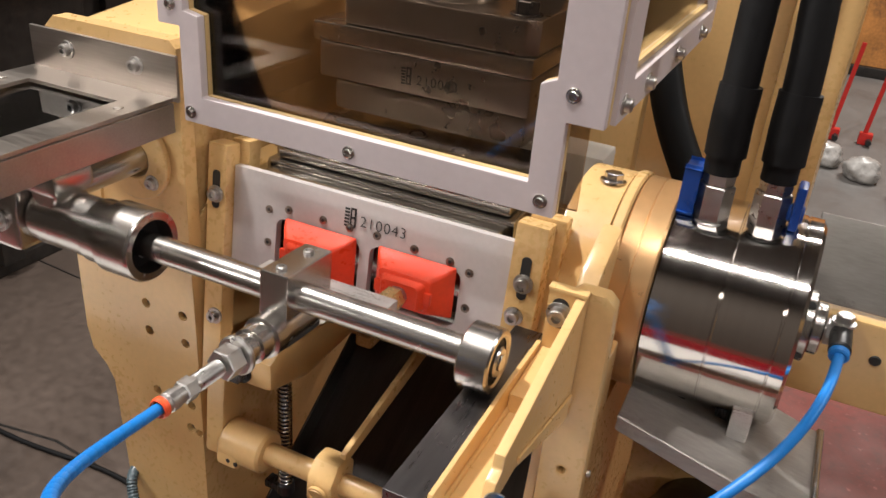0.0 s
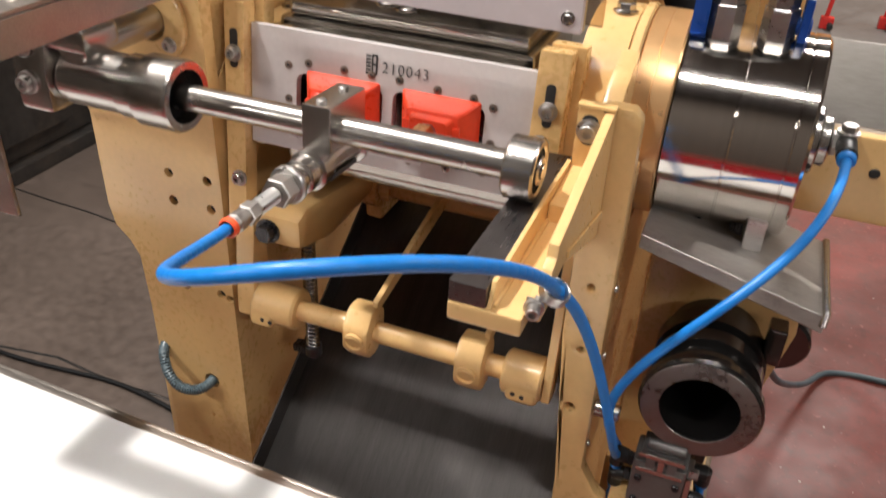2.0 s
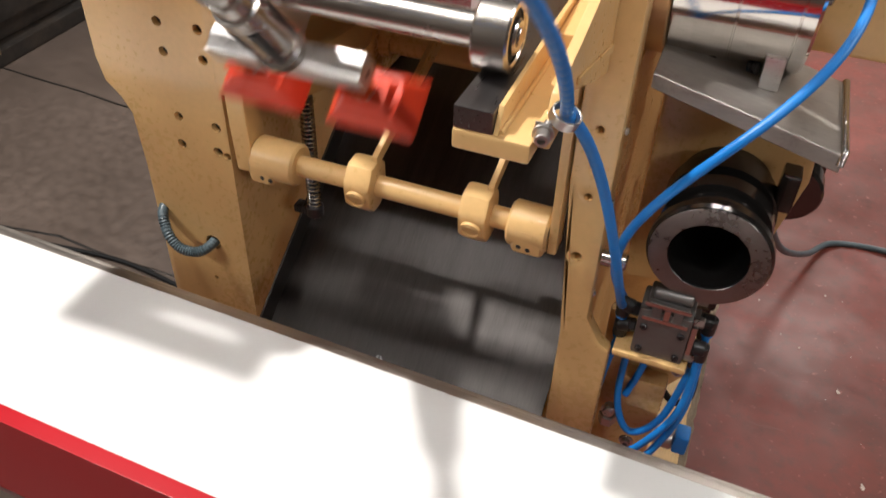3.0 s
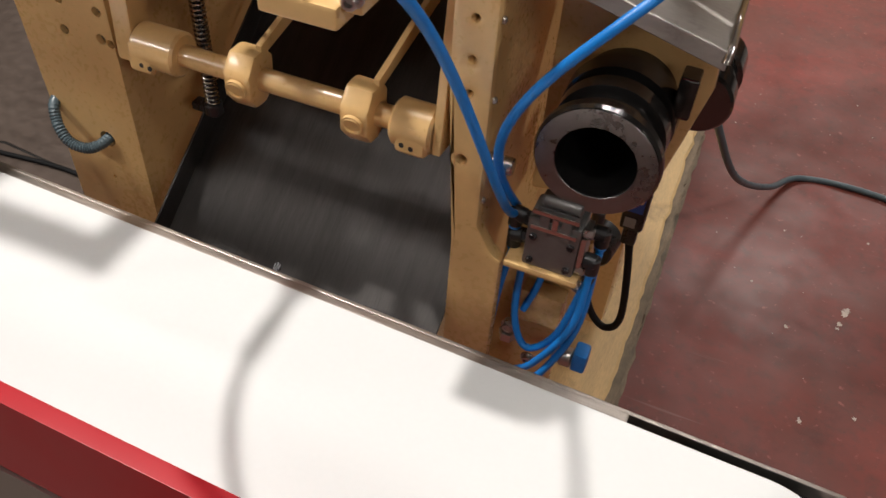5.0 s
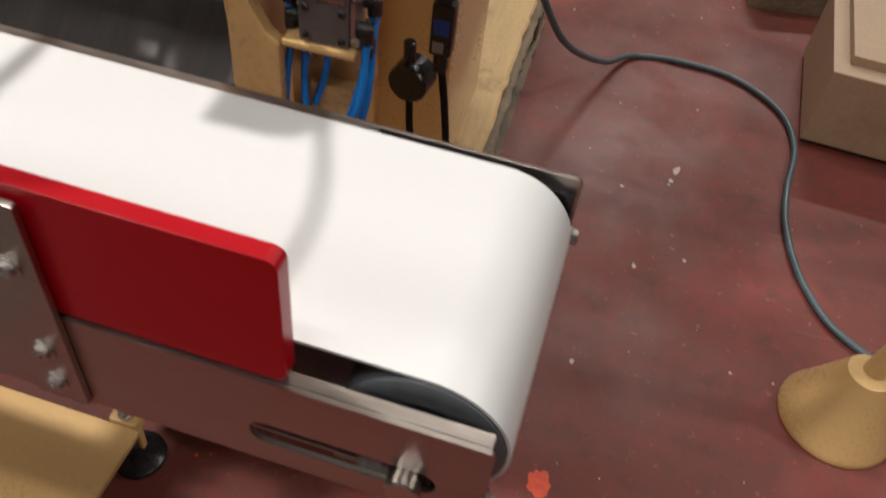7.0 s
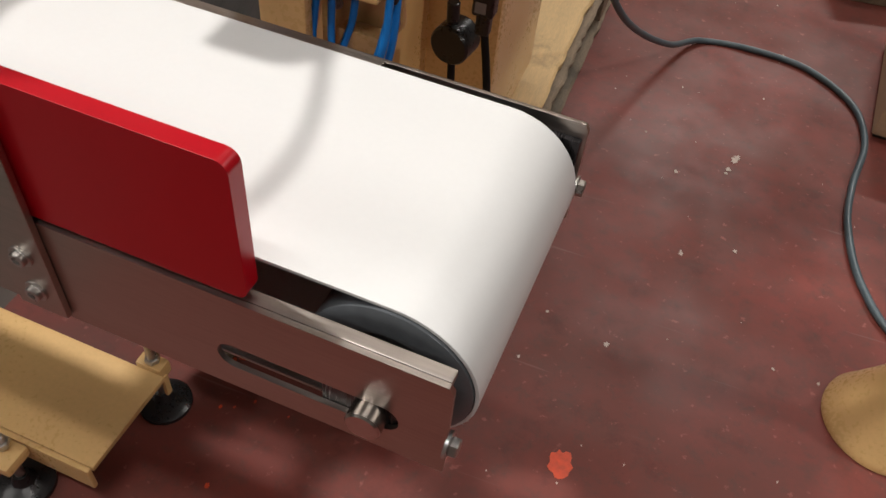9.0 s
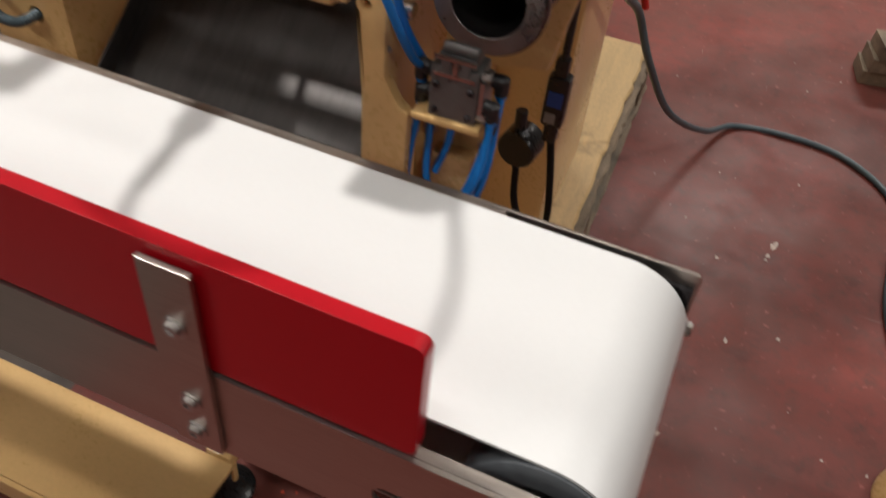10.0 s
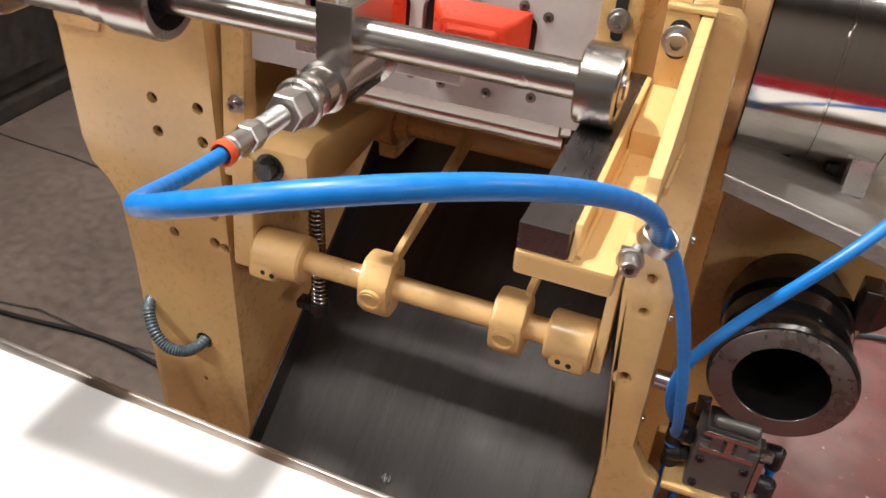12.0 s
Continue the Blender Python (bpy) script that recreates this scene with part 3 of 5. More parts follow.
def roller_drum():
    y, z = 0.605, 1.178
    flange = part("drum_flange", lathe((-0.3882, y, z), (-0.352, y, z), [(0, 0.094), (0.0, 0.099), (0.002, 0.101), (0.016, 0.101), (0.0165, 0.1003), (0.0175, 0.1003), (0.018, 0.101), (0.0342, 0.101), (0.0362, 0.099)], 72), BRONZE, press, "bronze coloured drum flange")
    drum = part("drum", lathe((-0.3515, y, z), (-0.24, y, z), [(0, 0.094), (0.001, 0.0965), (0.055, 0.0965), (0.0555, 0.0952), (0.0568, 0.0952), (0.0573, 0.0965), (0.106, 0.0965), (0.1065, 0.0952), (0.1078, 0.0952),
                                                                  (0.1083, 0.0965), (0.1195, 0.0965), (0.1225, 0.093)], 96), DRUM, press, "polished steel cooling drum with fine joints")
    part("end_boss", merge(rod_bm((-0.2295, y, z), (-0.218, y, z), 0.033), rod_bm((-0.218, y, z), (-0.208, y, z), 0.024)), STEEL, drum)
    # The boss is uncut: black plugs give the shade of its spanner holes.
    for k in range(4):
        a = radians(30 + 90 * k)
        part("spanner_hole", rod_bm((-0.2235, y + 0.0322 * math.cos(a), z + 0.0322 * math.sin(a)), (-0.2235, y + 0.0336 * math.cos(a), z + 0.0336 * math.sin(a)), 0.0045, 14), INKSHADE, drum)
    el = part("elbow_fitting", merge(rod_bm((-0.208, y, z), (-0.198, y, z), 0.009), hexagon_bm((-0.206, y, z), (-0.200, y, z), 0.012)), ZINC, drum)
    part("elbow", merge(rod_bm((-0.199, y + 0.004, z), (-0.186, y + 0.004, z), 0.009), rod_bm((-0.193, 0.612, z + 0.004), (-0.193, 0.568, z + 0.003), 0.0095)), BLACKPL, drum, "black push-in elbow")
    part("collet", rod_bm((-0.193, 0.569, z + 0.003), (-0.193, 0.561, z + 0.001), 0.0085), BLUE, drum)
    hex_bolt(drum, (-0.193, 0.606, z + 0.012), (0, 0, 1), 0.0078, 0.007, ZINC)
    # two coolant hoses on ball valves
    for x, yy, topx in ((-0.324, 0.582, -0.326), (-0.278, 0.592, -0.286)):
        valve = part("ball_valve", merge(hexagon_bm((x, yy, 1.262), (x, yy, 1.30), 0.0155), hexagon_bm((x, yy, 1.30), (x, yy, 1.326), 0.0135), rod_bm((x, yy, 1.25), (x, yy, 1.268), 0.018)), ZINC, drum, "nickel plated ball valve")
        s = -1 if x < -0.30 else 1
        part("valve_lever", merge(box(x + s * 0.017, x + s * 0.025, yy - 0.012, yy + 0.012, 1.272, 1.312, 0.003), rod_bm((x + s * 0.014, yy, 1.285), (x + s * 0.027, yy, 1.285), 0.008)), BLUEKNOB, valve, "blue valve lever")
        line = spline([(x, yy, 1.31), (x - 0.002, yy + 0.004, 1.40), (topx, yy + 0.02, 1.52), (topx + 0.005, yy + 0.06, 1.72), (topx, yy + 0.15, 2.05)], 12)
        hose = part("coolant_hose", tube(line, 0.0148, 24), RUBBER, drum, "thick black rubber coolant hose")
        part("sleeve", tube(spline([(x, yy, 1.326), (x - 0.001, yy + 0.002, 1.355), (x - 0.001, yy + 0.005, 1.385)], 8), 0.0175, 24), RUBBER, drum)
        for k in range(3):
            part("hose_print", box(topx - 0.012, topx - 0.006, yy + 0.001, yy + 0.0016, 1.52 + k * 0.016, 1.532 + k * 0.016, 0), PRINT, drum)


def splash_tray():
    t = part("splash_tray", merge(slab([(-0.352, 0.485, 1.103), (-0.180, 0.470, 1.070), (-0.182, 0.60, 1.074), (-0.352, 0.62, 1.112)], 0.003),
                                  slab([(-0.352, 0.486, 1.1035), (-0.352, 0.482, 1.090), (-0.180, 0.467, 1.054), (-0.180, 0.471, 1.0705)], 0.003)), TRAYSHEET, press, "bent steel splash tray under the drum")
    part("rolled_edge", tube([(-0.181, 0.469, 1.060), (-0.180, 0.473, 1.0715), (-0.1815, 0.53, 1.0735), (-0.182, 0.60, 1.0755)], 0.0036, 12), STEEL, t, "bright rolled edge")
    for x in (-0.31, -0.27):
        part("tray_stud", box(x - 0.006, x + 0.006, 0.55, 0.565, 1.075, 1.135, 0.002), DARK, t)
    part("tray_bracket", box(-0.262, -0.244, 0.53, 0.548, 1.085, 1.118, 0.002), ALU, t)
    # flanged coupling
    y0 = 0.458
    ring = part("pipe_coupling", lathe((-0.262, y0, 0.938), (-0.262, 0.60, 0.938), [(0.118, 0.037), (0.0, 0.0385), (-0.001, 0.045), (0.0, 0.058), (0.003, 0.0605), (0.012, 0.0605), (0.015, 0.053), (0.035, 0.050), (0.036, 0.046), (0.044, 0.046),
                                                                                     (0.045, 0.055), (0.062, 0.056), (0.064, 0.050), (0.075, 0.049), (0.076, 0.057), (0.10, 0.058), (0.103, 0.05), (0.13, 0.05)], 72, caps=False), BLUED, press, "oily black steel flanged pipe coupling")
    part("coupling_face", ring_bm((-0.262, y0 - 0.0025, 0.938), (-0.262, y0 - 0.0012, 0.938), 0.0575, 0.0390, 64, 0.0004), FLANGE, ring, "turned grey flange face")
    # Black cap that ends the bore, painted as the darkness deep in the pipe.
    part("coupling_bore", lathe((-0.262, y0 + 0.116, 0.938), (-0.262, y0 + 0.119, 0.938), [(0, 0.0372), (0.003, 0.0372)], 40), INKSHADE, ring)
    part("clamp_lug", box(-0.214, -0.196, 0.535, 0.56, 0.955, 1.0, 0.003), BLUED, ring)
    part("coupling_plate", prism([(-0.345, 0.78), (-0.345, 1.08), (-0.19, 1.06), (-0.182, 0.965), (-0.215, 0.80)], 0.585, 0.60, "y", 0.004), CREAM, press)
    part("rear_coupling", lathe((-0.195, 0.62, 0.925), (-0.195, 0.74, 0.925), [(0, 0.02), (0.0, 0.034), (0.004, 0.037), (0.03, 0.037), (0.031, 0.033), (0.06, 0.033), (0.061, 0.038), (0.1, 0.038), (0.1, 0.03)], 48), BLUED, press)


def beam_behind():
    b = part("side_beam", prism([(0.668, 1.07), (0.668, 1.165), (0.69, 1.17), (0.72, 1.17), (0.72, 1.07)], -0.225, 1.2, "x", 0.004), CREAM, press, "cream beam behind the drum")
    part("beam_cover", slab([(-0.232, 0.675, 1.172), (1.2, 0.675, 1.172), (1.2, 0.72, 1.245), (-0.232, 0.72, 1.245)], 0.003), TRAY, b, "steel cover sheet")
    # Hole drawn as a black disc on the solid beam, its shade in the colour.
    part("beam_hole", rod_bm((-0.15, 0.666, 1.128), (-0.15, 0.669, 1.128), 0.0055, 14), INKSHADE, b)
    part("beam_bolt", hexagon_bm((-0.195, 0.668, 1.160), (-0.195, 0.660, 1.160), 0.006), ZINC, b)


def press_back():
    part("tower", prism([(-0.80, 1.3), (-0.80, 2.3), (-0.24, 2.3), (-0.24, 0.18), (-0.53, 0.18), (-0.53, 1.3)], 0.95, 1.30, "y", 0.015), CREAM, press, "cream upright body of the press")
    part("tower_side", box(-0.958, -0.930, 0.56, 1.299, 1.40, 2.3, 0.012), CREAM, press)
    part("tower_edge", box(-0.315, -0.30, 0.935, 0.949, 0.6, 2.3, 0.004), CREAM, press)
    part("inner_wall", box(-0.804, -0.44, 0.80, 0.83, 1.13, 1.33, 0.006), CREAM, press)
    part("spacer_block", box(-0.65, -0.452, 0.705, 0.76, 1.19, 1.252, 0.005), WHITEPL, press, "white plastic guide block")
    part("guide_bar", box(-0.395, -0.24, 0.76, 0.80, 1.16, 1.195, 0.006), STAINLESS, press)
    part("rubber_hose", tube(spline([(-0.46, 0.90, 1.62), (-0.455, 0.86, 1.42), (-0.42, 0.83, 1.30), (-0.375, 0.81, 1.22), (-0.33, 0.80, 1.16)], 10), 0.02, 24), RUBBER, press, "printed black rubber hose")
    part("second_hose", tube(spline([(-0.56, 0.80, 1.75), (-0.56, 0.78, 1.45), (-0.55, 0.78, 1.25)], 10), 0.017, 20), RUBBER, press)
    for x, yy in ((-0.786, 0.60), (-0.786, 0.70)):
        hex_bolt(press, (x, yy, 1.226), (0, 0, 1), 0.009, 0.007, STEEL)
    part("top_ledge", box(-0.805, -0.772, 0.52, 0.78, 1.195, 1.225, 0.008), CREAM, press)
    part("rear_shaft", rod_bm((-0.79, 0.72, 0.955), (-0.43, 0.72, 0.955), 0.016), CREAM, press)
    part("rear_lug", merge(rod_bm((-0.758, 0.72, 0.955), (-0.728, 0.72, 0.955), 0.032), box(-0.756, -0.730, 0.715, 0.80, 0.90, 0.978, 0.006), rod_bm((-0.728, 0.72, 0.955), (-0.712, 0.72, 0.955), 0.022)), CREAM, press)
    # bracket with spring at the side
    br = part("spring_bracket", prism([(0.46, 1.0), (0.46, 1.036), (0.48, 1.045), (0.65, 1.022), (0.65, 0.985), (0.53, 0.98)], -0.776, -0.708, "x", 0.010), CREAM, press)
    coil = [Vector((-0.738 + 0.0078 * math.cos(k * 0.7), 0.525 + 0.0078 * math.sin(k * 0.7), 0.984 - k * 0.00066)) for k in range(262)]
    part("spring", tube(coil, 0.0017, 6), STEEL, br, "coiled steel spring")
    part("spindle", rod_bm((-0.738, 0.525, 0.99), (-0.738, 0.525, 0.80), 0.0045), DARK, br)
    part("spring_foot", merge(rod_bm((-0.738, 0.525, 0.795), (-0.738, 0.525, 0.811), 0.011), box(-0.765, -0.738, 0.517, 0.533, 0.797, 0.808, 0.002)), DARK, br)
    hex_bolt(br, (-0.748, 0.459, 1.017), (0, -1, 0), 0.011, 0.010, DARK)


def delivery_chute():
    c = part("delivery_chute", merge(slab([(-0.772, 0.36, 0.605), (-0.393, 0.36, 0.605), (-0.393, 1.02, 1.062), (-0.772, 1.02, 1.062)], 0.003),
                                     slab([(-0.771, 0.36, 0.645), (-0.771, 0.36, 0.602), (-0.771, 1.02, 1.06), (-0.771, 1.02, 1.10)], 0.003)), CHUTE, press, "dark scratched steel delivery chute")
    for x, s in ((-0.432, 0.10), (-0.612, 0.12)):
        part("countersunk_screw", rod_bm((x, 0.36 + 0.66 * s - 0.0008, 0.605 + 0.457 * s + 0.0012), (x, 0.36 + 0.66 * s + 0.0002, 0.605 + 0.457 * s - 0.001), 0.006, 16), DARK, c)


def guard():
    outer = [(-0.777, 1.299), (-0.777, 1.384), (-0.800, 1.384), (-0.800, 1.80), (-0.396, 1.80), (-0.396, 1.372), (-0.424, 1.372), (-0.424, 1.296)]
    hole = [(-0.756, 1.324), (-0.756, 1.395), (-0.772, 1.398), (-0.772, 1.77), (-0.435, 1.77), (-0.435, 1.402), (-0.447, 1.397), (-0.447, 1.321)]
    f = part("guard_frame", prism(outer, 0.434, 0.443, "y", 0.0012, [hole]), GUARD, press, "pale pink white plastic guard frame")
    part("guard_backing", prism([(x * 1.0 + (0.003 if x > -0.6 else -0.003) * 0, z) for x, z in outer], 0.4434, 0.449, "y", 0.0005, [hole]), GUARDCUT, f, "cream cut edge of the guard sheet")
    pane = part("guard_pane", box(-0.79, -0.41, 0.4494, 0.4524, 1.30, 1.79, 0), PANE, f, "clear polycarbonate pane")
    pane.visible_shadow = False
    for x, z in ((-0.769, 1.309), (-0.604, 1.308), (-0.435, 1.308), (-0.421, 1.393), (-0.785, 1.402), (-0.421, 1.60), (-0.785, 1.60)):
        socket_bolt(f, (x, 0.434, z), (0, -1, 0), 0.0040, 0.0025, True, STEEL)
    s = part("side_guard", prism([(0.45, 1.372), (0.86, 1.372), (0.86, 1.80), (0.45, 1.80)], -0.400, -0.392, "x", 0.001, [[(0.49, 1.398), (0.84, 1.398), (0.84, 1.77), (0.49, 1.77)]]), GUARD, press, "pale guard frame on the side")
    part("side_edge", prism([(0.4905, 1.3985), (0.8395, 1.3985), (0.8395, 1.404), (0.4905, 1.404)], -0.408, -0.3985, "x", 0.0005), GUARDCUT, s)
    sp = part("side_pane", box(-0.404, -0.4012, 0.455, 0.855, 1.38, 1.79, 0), PANE, s, "clear polycarbonate pane")
    sp.visible_shadow = False
    for y in (0.465, 0.54, 0.66, 0.78):
        socket_bolt(s, (-0.392, y, 1.385), (1, 0, 0), 0.0055, 0.005)


def feed_tray():
    """The stainless frame with a window, bolted to the left column."""
    y0 = 0.216
    t = part("feed_tray", prism([(-0.985, y0), (-0.985, 0.452), (-0.806, 0.452), (-0.806, y0)], 1.306, 1.310, "z", 0.0008, [[(-0.950, y0 + 0.035), (-0.950, 0.415), (-0.838, 0.415), (-0.838, y0 + 0.035)]]), STAINLESS, press, "stainless steel tray frame with a clear window")
    part("tray_side", box(-0.808, -0.804, y0, 0.450, 1.277, 1.3055, 0.001), STAINLESS, t)
    part("tray_side", box(-0.987, -0.983, y0, 0.450, 1.277, 1.3055, 0.001), STAINLESS, t)
    part("tray_front", box(-0.982, -0.809, y0, y0 + 0.004, 1.277, 1.3055, 0.001), STAINLESS, t)
    part("tray_leg", box(-0.875, -0.828, y0 + 0.0045, y0 + 0.0085, 1.14, 1.3055, 0.001), STAINLESS, t, "flat stainless leg")
    part("tray_flange", prism([(-0.985, 1.306), (-0.985, 1.35), (-0.80, 1.35), (-0.80, 1.306)], 0.4515, 0.4555, "y", 0.0012), STAINLESS, t)
    w = part("tray_window", box(-0.955, -0.834, y0 + 0.03, 0.42, 1.3015, 1.3045, 0), PANE, t, "clear plastic window")
    w.visible_shadow = False
    part("tray_rail", box(-0.953, -0.835, 0.30, 0.312, 1.270, 1.30, 0.001), ALU, t)
    for x in (-0.935, -0.848):
        socket_bolt(t, (x, 0.4515, 1.333), (0, -1, 0), 0.006, 0.006)
    for x, y in ((-0.822, 0.40), (-0.968, 0.40), (-0.822, 0.26), (-0.968, 0.26)):
        part("rivet", lathe((x, y, 1.3095), (x, y, 1.32), [(0, 0.005), (0.0015, 0.0045), (0.0025, 0.002)], 14), STAINLESS, t)


def roller_rail():
    """A cream plate carries the ground steel rail and a folded channel; a gusset ties it to the column."""
    def down(y):
        return -0.02 * (y - 0.262)

    def sloped(rows):
        return [(y, z + down(y)) for y, z in rows]
    b = part("rail_bracket", prism(sloped([(0.2225, 1.154), (0.2225, 1.1692), (0.44, 1.1692), (0.44, 1.154)]), -0.448, -0.3945, "x", 0.003), CREAM, press, "cream welded rail bracket")
    part("rail_bar", prism(sloped([(0.2238, 1.1694), (0.2238, 1.1858), (0.455, 1.1858), (0.455, 1.1694)]), -0.4475, -0.4205, "x", 0.0012), RAILSTEEL, b, "dark ground steel rail")
    part("channel_wall", prism(sloped([(0.2240, 1.1694), (0.2330, 1.1872), (0.375, 1.1935), (0.4315, 1.1935), (0.4315, 1.1694)]), -0.4202, -0.4165, "x", 0.0010), CREAM, b)
    part("weld", tube([(-0.4160, 0.228, 1.1698 + down(0.228)), (-0.4160, 0.32, 1.1698 + down(0.32)), (-0.4160, 0.43, 1.1698 + down(0.43))], 0.0022, 8), CREAM, b)
    part("gusset", prism([(0.252, 1.1685), (0.262, 1.188), (0.2715, 1.1915), (0.2735, 1.2015), (0.300, 1.2065), (0.4325, 1.2385), (0.4395, 1.2385), (0.4395, 1.118), (0.425, 1.122), (0.30, 1.1710)], -0.3942, -0.3860, "x", 0.0018), CREAM, b)
    part("gusset_rib", prism([(0.300, 1.176), (0.300, 1.182), (0.432, 1.148), (0.432, 1.140)], -0.3858, -0.3835, "x", 0.0008), CREAM, b)
    part("back_plate", prism(round_rect(-0.4165, -0.3946, 1.150, 1.2385, 0.003), 0.4315, 0.4395, "y", 0.0015), CREAM, b)
    part("channel_step", prism([(0.360, 1.166), (0.362, 1.182), (0.4312, 1.186), (0.4312, 1.162)], -0.4163, -0.3944, "x", 0.0015), CREAM, b)
    part("gusset_cap", box(-0.4170, -0.3850, 0.4290, 0.4396, 1.2388, 1.2425, 0.0012), CREAM, b)
    # Thin black sheet on the back plate, painted shade of an uncut slot.
    part("bolt_slot", prism(round_rect(-0.4125, -0.3985, 1.206, 1.233, 0.0065), 0.4309, 0.4314, "y", 0), INKSHADE, b)
    socket_bolt(b, (-0.4055, 0.4312, 1.219), (0, -1, 0), 0.0075, 0.008)
    socket_bolt(b, (-0.455, 0.47, 1.18), (0, -1, 0), 0.006, 0.006)
    part("hose_clip", merge(ring_bm((-0.3815, 0.2475, 1.1780), (-0.3785, 0.2465, 1.1852), 0.0105, 0.0088, 36, 0.0004),
                            tube([(-0.3935, 0.2390, 1.1730), (-0.3895, 0.237, 1.1765), (-0.3880, 0.240, 1.1795)], 0.0030, 10),
                            box(-0.3965, -0.3870, 0.2360, 0.2375, 1.166, 1.180, 0.0005)), ZINC, b, "steel hose clip")
    socket_bolt(b, (-0.3905, 0.236, 1.1725), (0.15, -1, 0), 0.0050, 0.008)
    part("clip_lug", box(-0.3965, -0.3855, 0.2376, 0.262, 1.160, 1.176, 0.002), CREAM, b)


def valve_group():
    v = part("air_valve", box(-0.312, -0.257, 0.445, 0.485, 0.797, 0.862, 0.003), VALVE, press, "dark metal pneumatic valve with push-in fittings")
    part("valve_top", merge(box(-0.306, -0.263, 0.45, 0.48, 0.8625, 0.874, 0.002), box(-0.30, -0.29, 0.443, 0.447, 0.845, 0.874, 0.001), box(-0.278, -0.268, 0.443, 0.447, 0.845, 0.874, 0.001), rod_bm((-0.302, 0.455, 0.88), (-0.262, 0.455, 0.88), 0.006)), VALVE, v)
    part("valve_frame", merge(box(-0.308, -0.261, 0.4425, 0.4448, 0.850, 0.855, 0.0006), box(-0.308, -0.261, 0.4425, 0.4448, 0.870, 0.875, 0.0006), box(-0.287, -0.281, 0.4425, 0.4448, 0.8552, 0.8698, 0.0006)), STEEL, v, "bright steel frame of the valve")
    part("side_screw", merge(hexagon_bm((-0.2568, 0.452, 0.858), (-0.246, 0.452, 0.858), 0.006), hexagon_bm((-0.2568, 0.452, 0.808), (-0.246, 0.452, 0.806), 0.006), box(-0.2565, -0.251, 0.447, 0.48, 0.812, 0.852, 0.001)), ZINC, v)
    part("valve_plate", box(-0.33, -0.25, 0.44, 0.50, 0.788, 0.7965, 0.003), CREAM, v)
    for x, z in ((-0.304, 0.806), (-0.265, 0.806), (-0.304, 0.838), (-0.265, 0.838)):
        socket_bolt(v, (x, 0.445, z), (0, -1, 0), 0.004, 0.003, False, DARK)
    for p, w in (((-0.312, 0.468, 0.838), (-0.022, 0, 0.004)), ((-0.312, 0.468, 0.815), (-0.02, 0, -0.004)), ((-0.257, 0.455, 0.82), (0.02, 0, 0)), ((-0.257, 0.475, 0.842), (0.022, 0, 0)), ((-0.257, 0.47, 0.80), (0.018, -0.004, -0.004))):
        a, w = Vector(p), Vector(w)
        part("push_fitting", merge(hexagon_bm(a, a + w * 0.35, 0.008), rod_bm(a + w * 0.3, a + w, 0.0085), rod_bm(a + w * 0.8 + Vector((0, 0, 0.006)), a + w * 0.8 - Vector((0, 0, 0.016)), 0.0078)), BLACKPL, v)
        part("collet", rod_bm(a + w * 0.8 - Vector((0, 0, 0.016)), a + w * 0.8 - Vector((0, 0, 0.02)), 0.0065), BLUE, v)
    runs = [[(-0.328, 0.468, 0.795), (-0.336, 0.462, 0.72), (-0.338, 0.458, 0.64), (-0.335, 0.455, 0.56)],
            [(-0.241, 0.455, 0.80), (-0.245, 0.44, 0.73), (-0.275, 0.435, 0.66), (-0.30, 0.445, 0.62), (-0.32, 0.455, 0.585)],
            [(-0.239, 0.475, 0.82), (-0.24, 0.45, 0.72), (-0.27, 0.43, 0.64), (-0.30, 0.44, 0.60), (-0.318, 0.455, 0.56)],
            [(-0.243, 0.466, 0.78), (-0.26, 0.45, 0.70), (-0.29, 0.448, 0.665), (-0.312, 0.46, 0.70), (-0.315, 0.47, 0.79)],
            [(-0.29, 0.478, 0.79), (-0.295, 0.478, 0.74), (-0.305, 0.47, 0.70)]]
    for r in runs:
        part("air_tube", tube(spline(r, 10), 0.0042, 12), BLUE, v, "thin blue air tube")
    part("regulator", merge(rod_bm((-0.252, 0.475, 0.64), (-0.238, 0.475, 0.64), 0.012), hexagon_bm((-0.262, 0.475, 0.64), (-0.252, 0.475, 0.64), 0.011)), ZINC, v)
    part("pipe_nut", merge(hexagon_bm((-0.319, 0.475, 0.638), (-0.319, 0.475, 0.652), 0.011), rod_bm((-0.319, 0.475, 0.652), (-0.319, 0.475, 0.668), 0.007)), ZINC, v)
    part("regulator_knob", box(-0.2375, -0.220, 0.463, 0.487, 0.632, 0.662, 0.004), BLUE, v)
    plug = part("power_plug", merge(box(-0.249, -0.214, 0.785, 0.812, 0.585, 0.672, 0.006), box(-0.242, -0.219, 0.789, 0.809, 0.552, 0.588, 0.005), box(-0.243, -0.222, 0.789, 0.809, 0.668, 0.70, 0.004), rod_bm((-0.232, 0.80, 0.698), (-0.234, 0.81, 0.83), 0.006)), BLACKPL, press, "black appliance plug")
    part("plug_label", box(-0.243, -0.226, 0.7842, 0.7849, 0.592, 0.610, 0), PRINT, plug)
    part("switch_panel", box(-0.243, -0.220, 0.7835, 0.7849, 0.622, 0.648, 0.0006), BLUEKNOB, plug)
    part("power_cable", tube(spline([(-0.229, 0.80, 0.56), (-0.216, 0.80, 0.48), (-0.207, 0.80, 0.40), (-0.212, 0.80, 0.362), (-0.232, 0.80, 0.352), (-0.256, 0.80, 0.378), (-0.270, 0.80, 0.42), (-0.277, 0.805, 0.49)], 10), 0.0062, 14), RUBBER, plug)
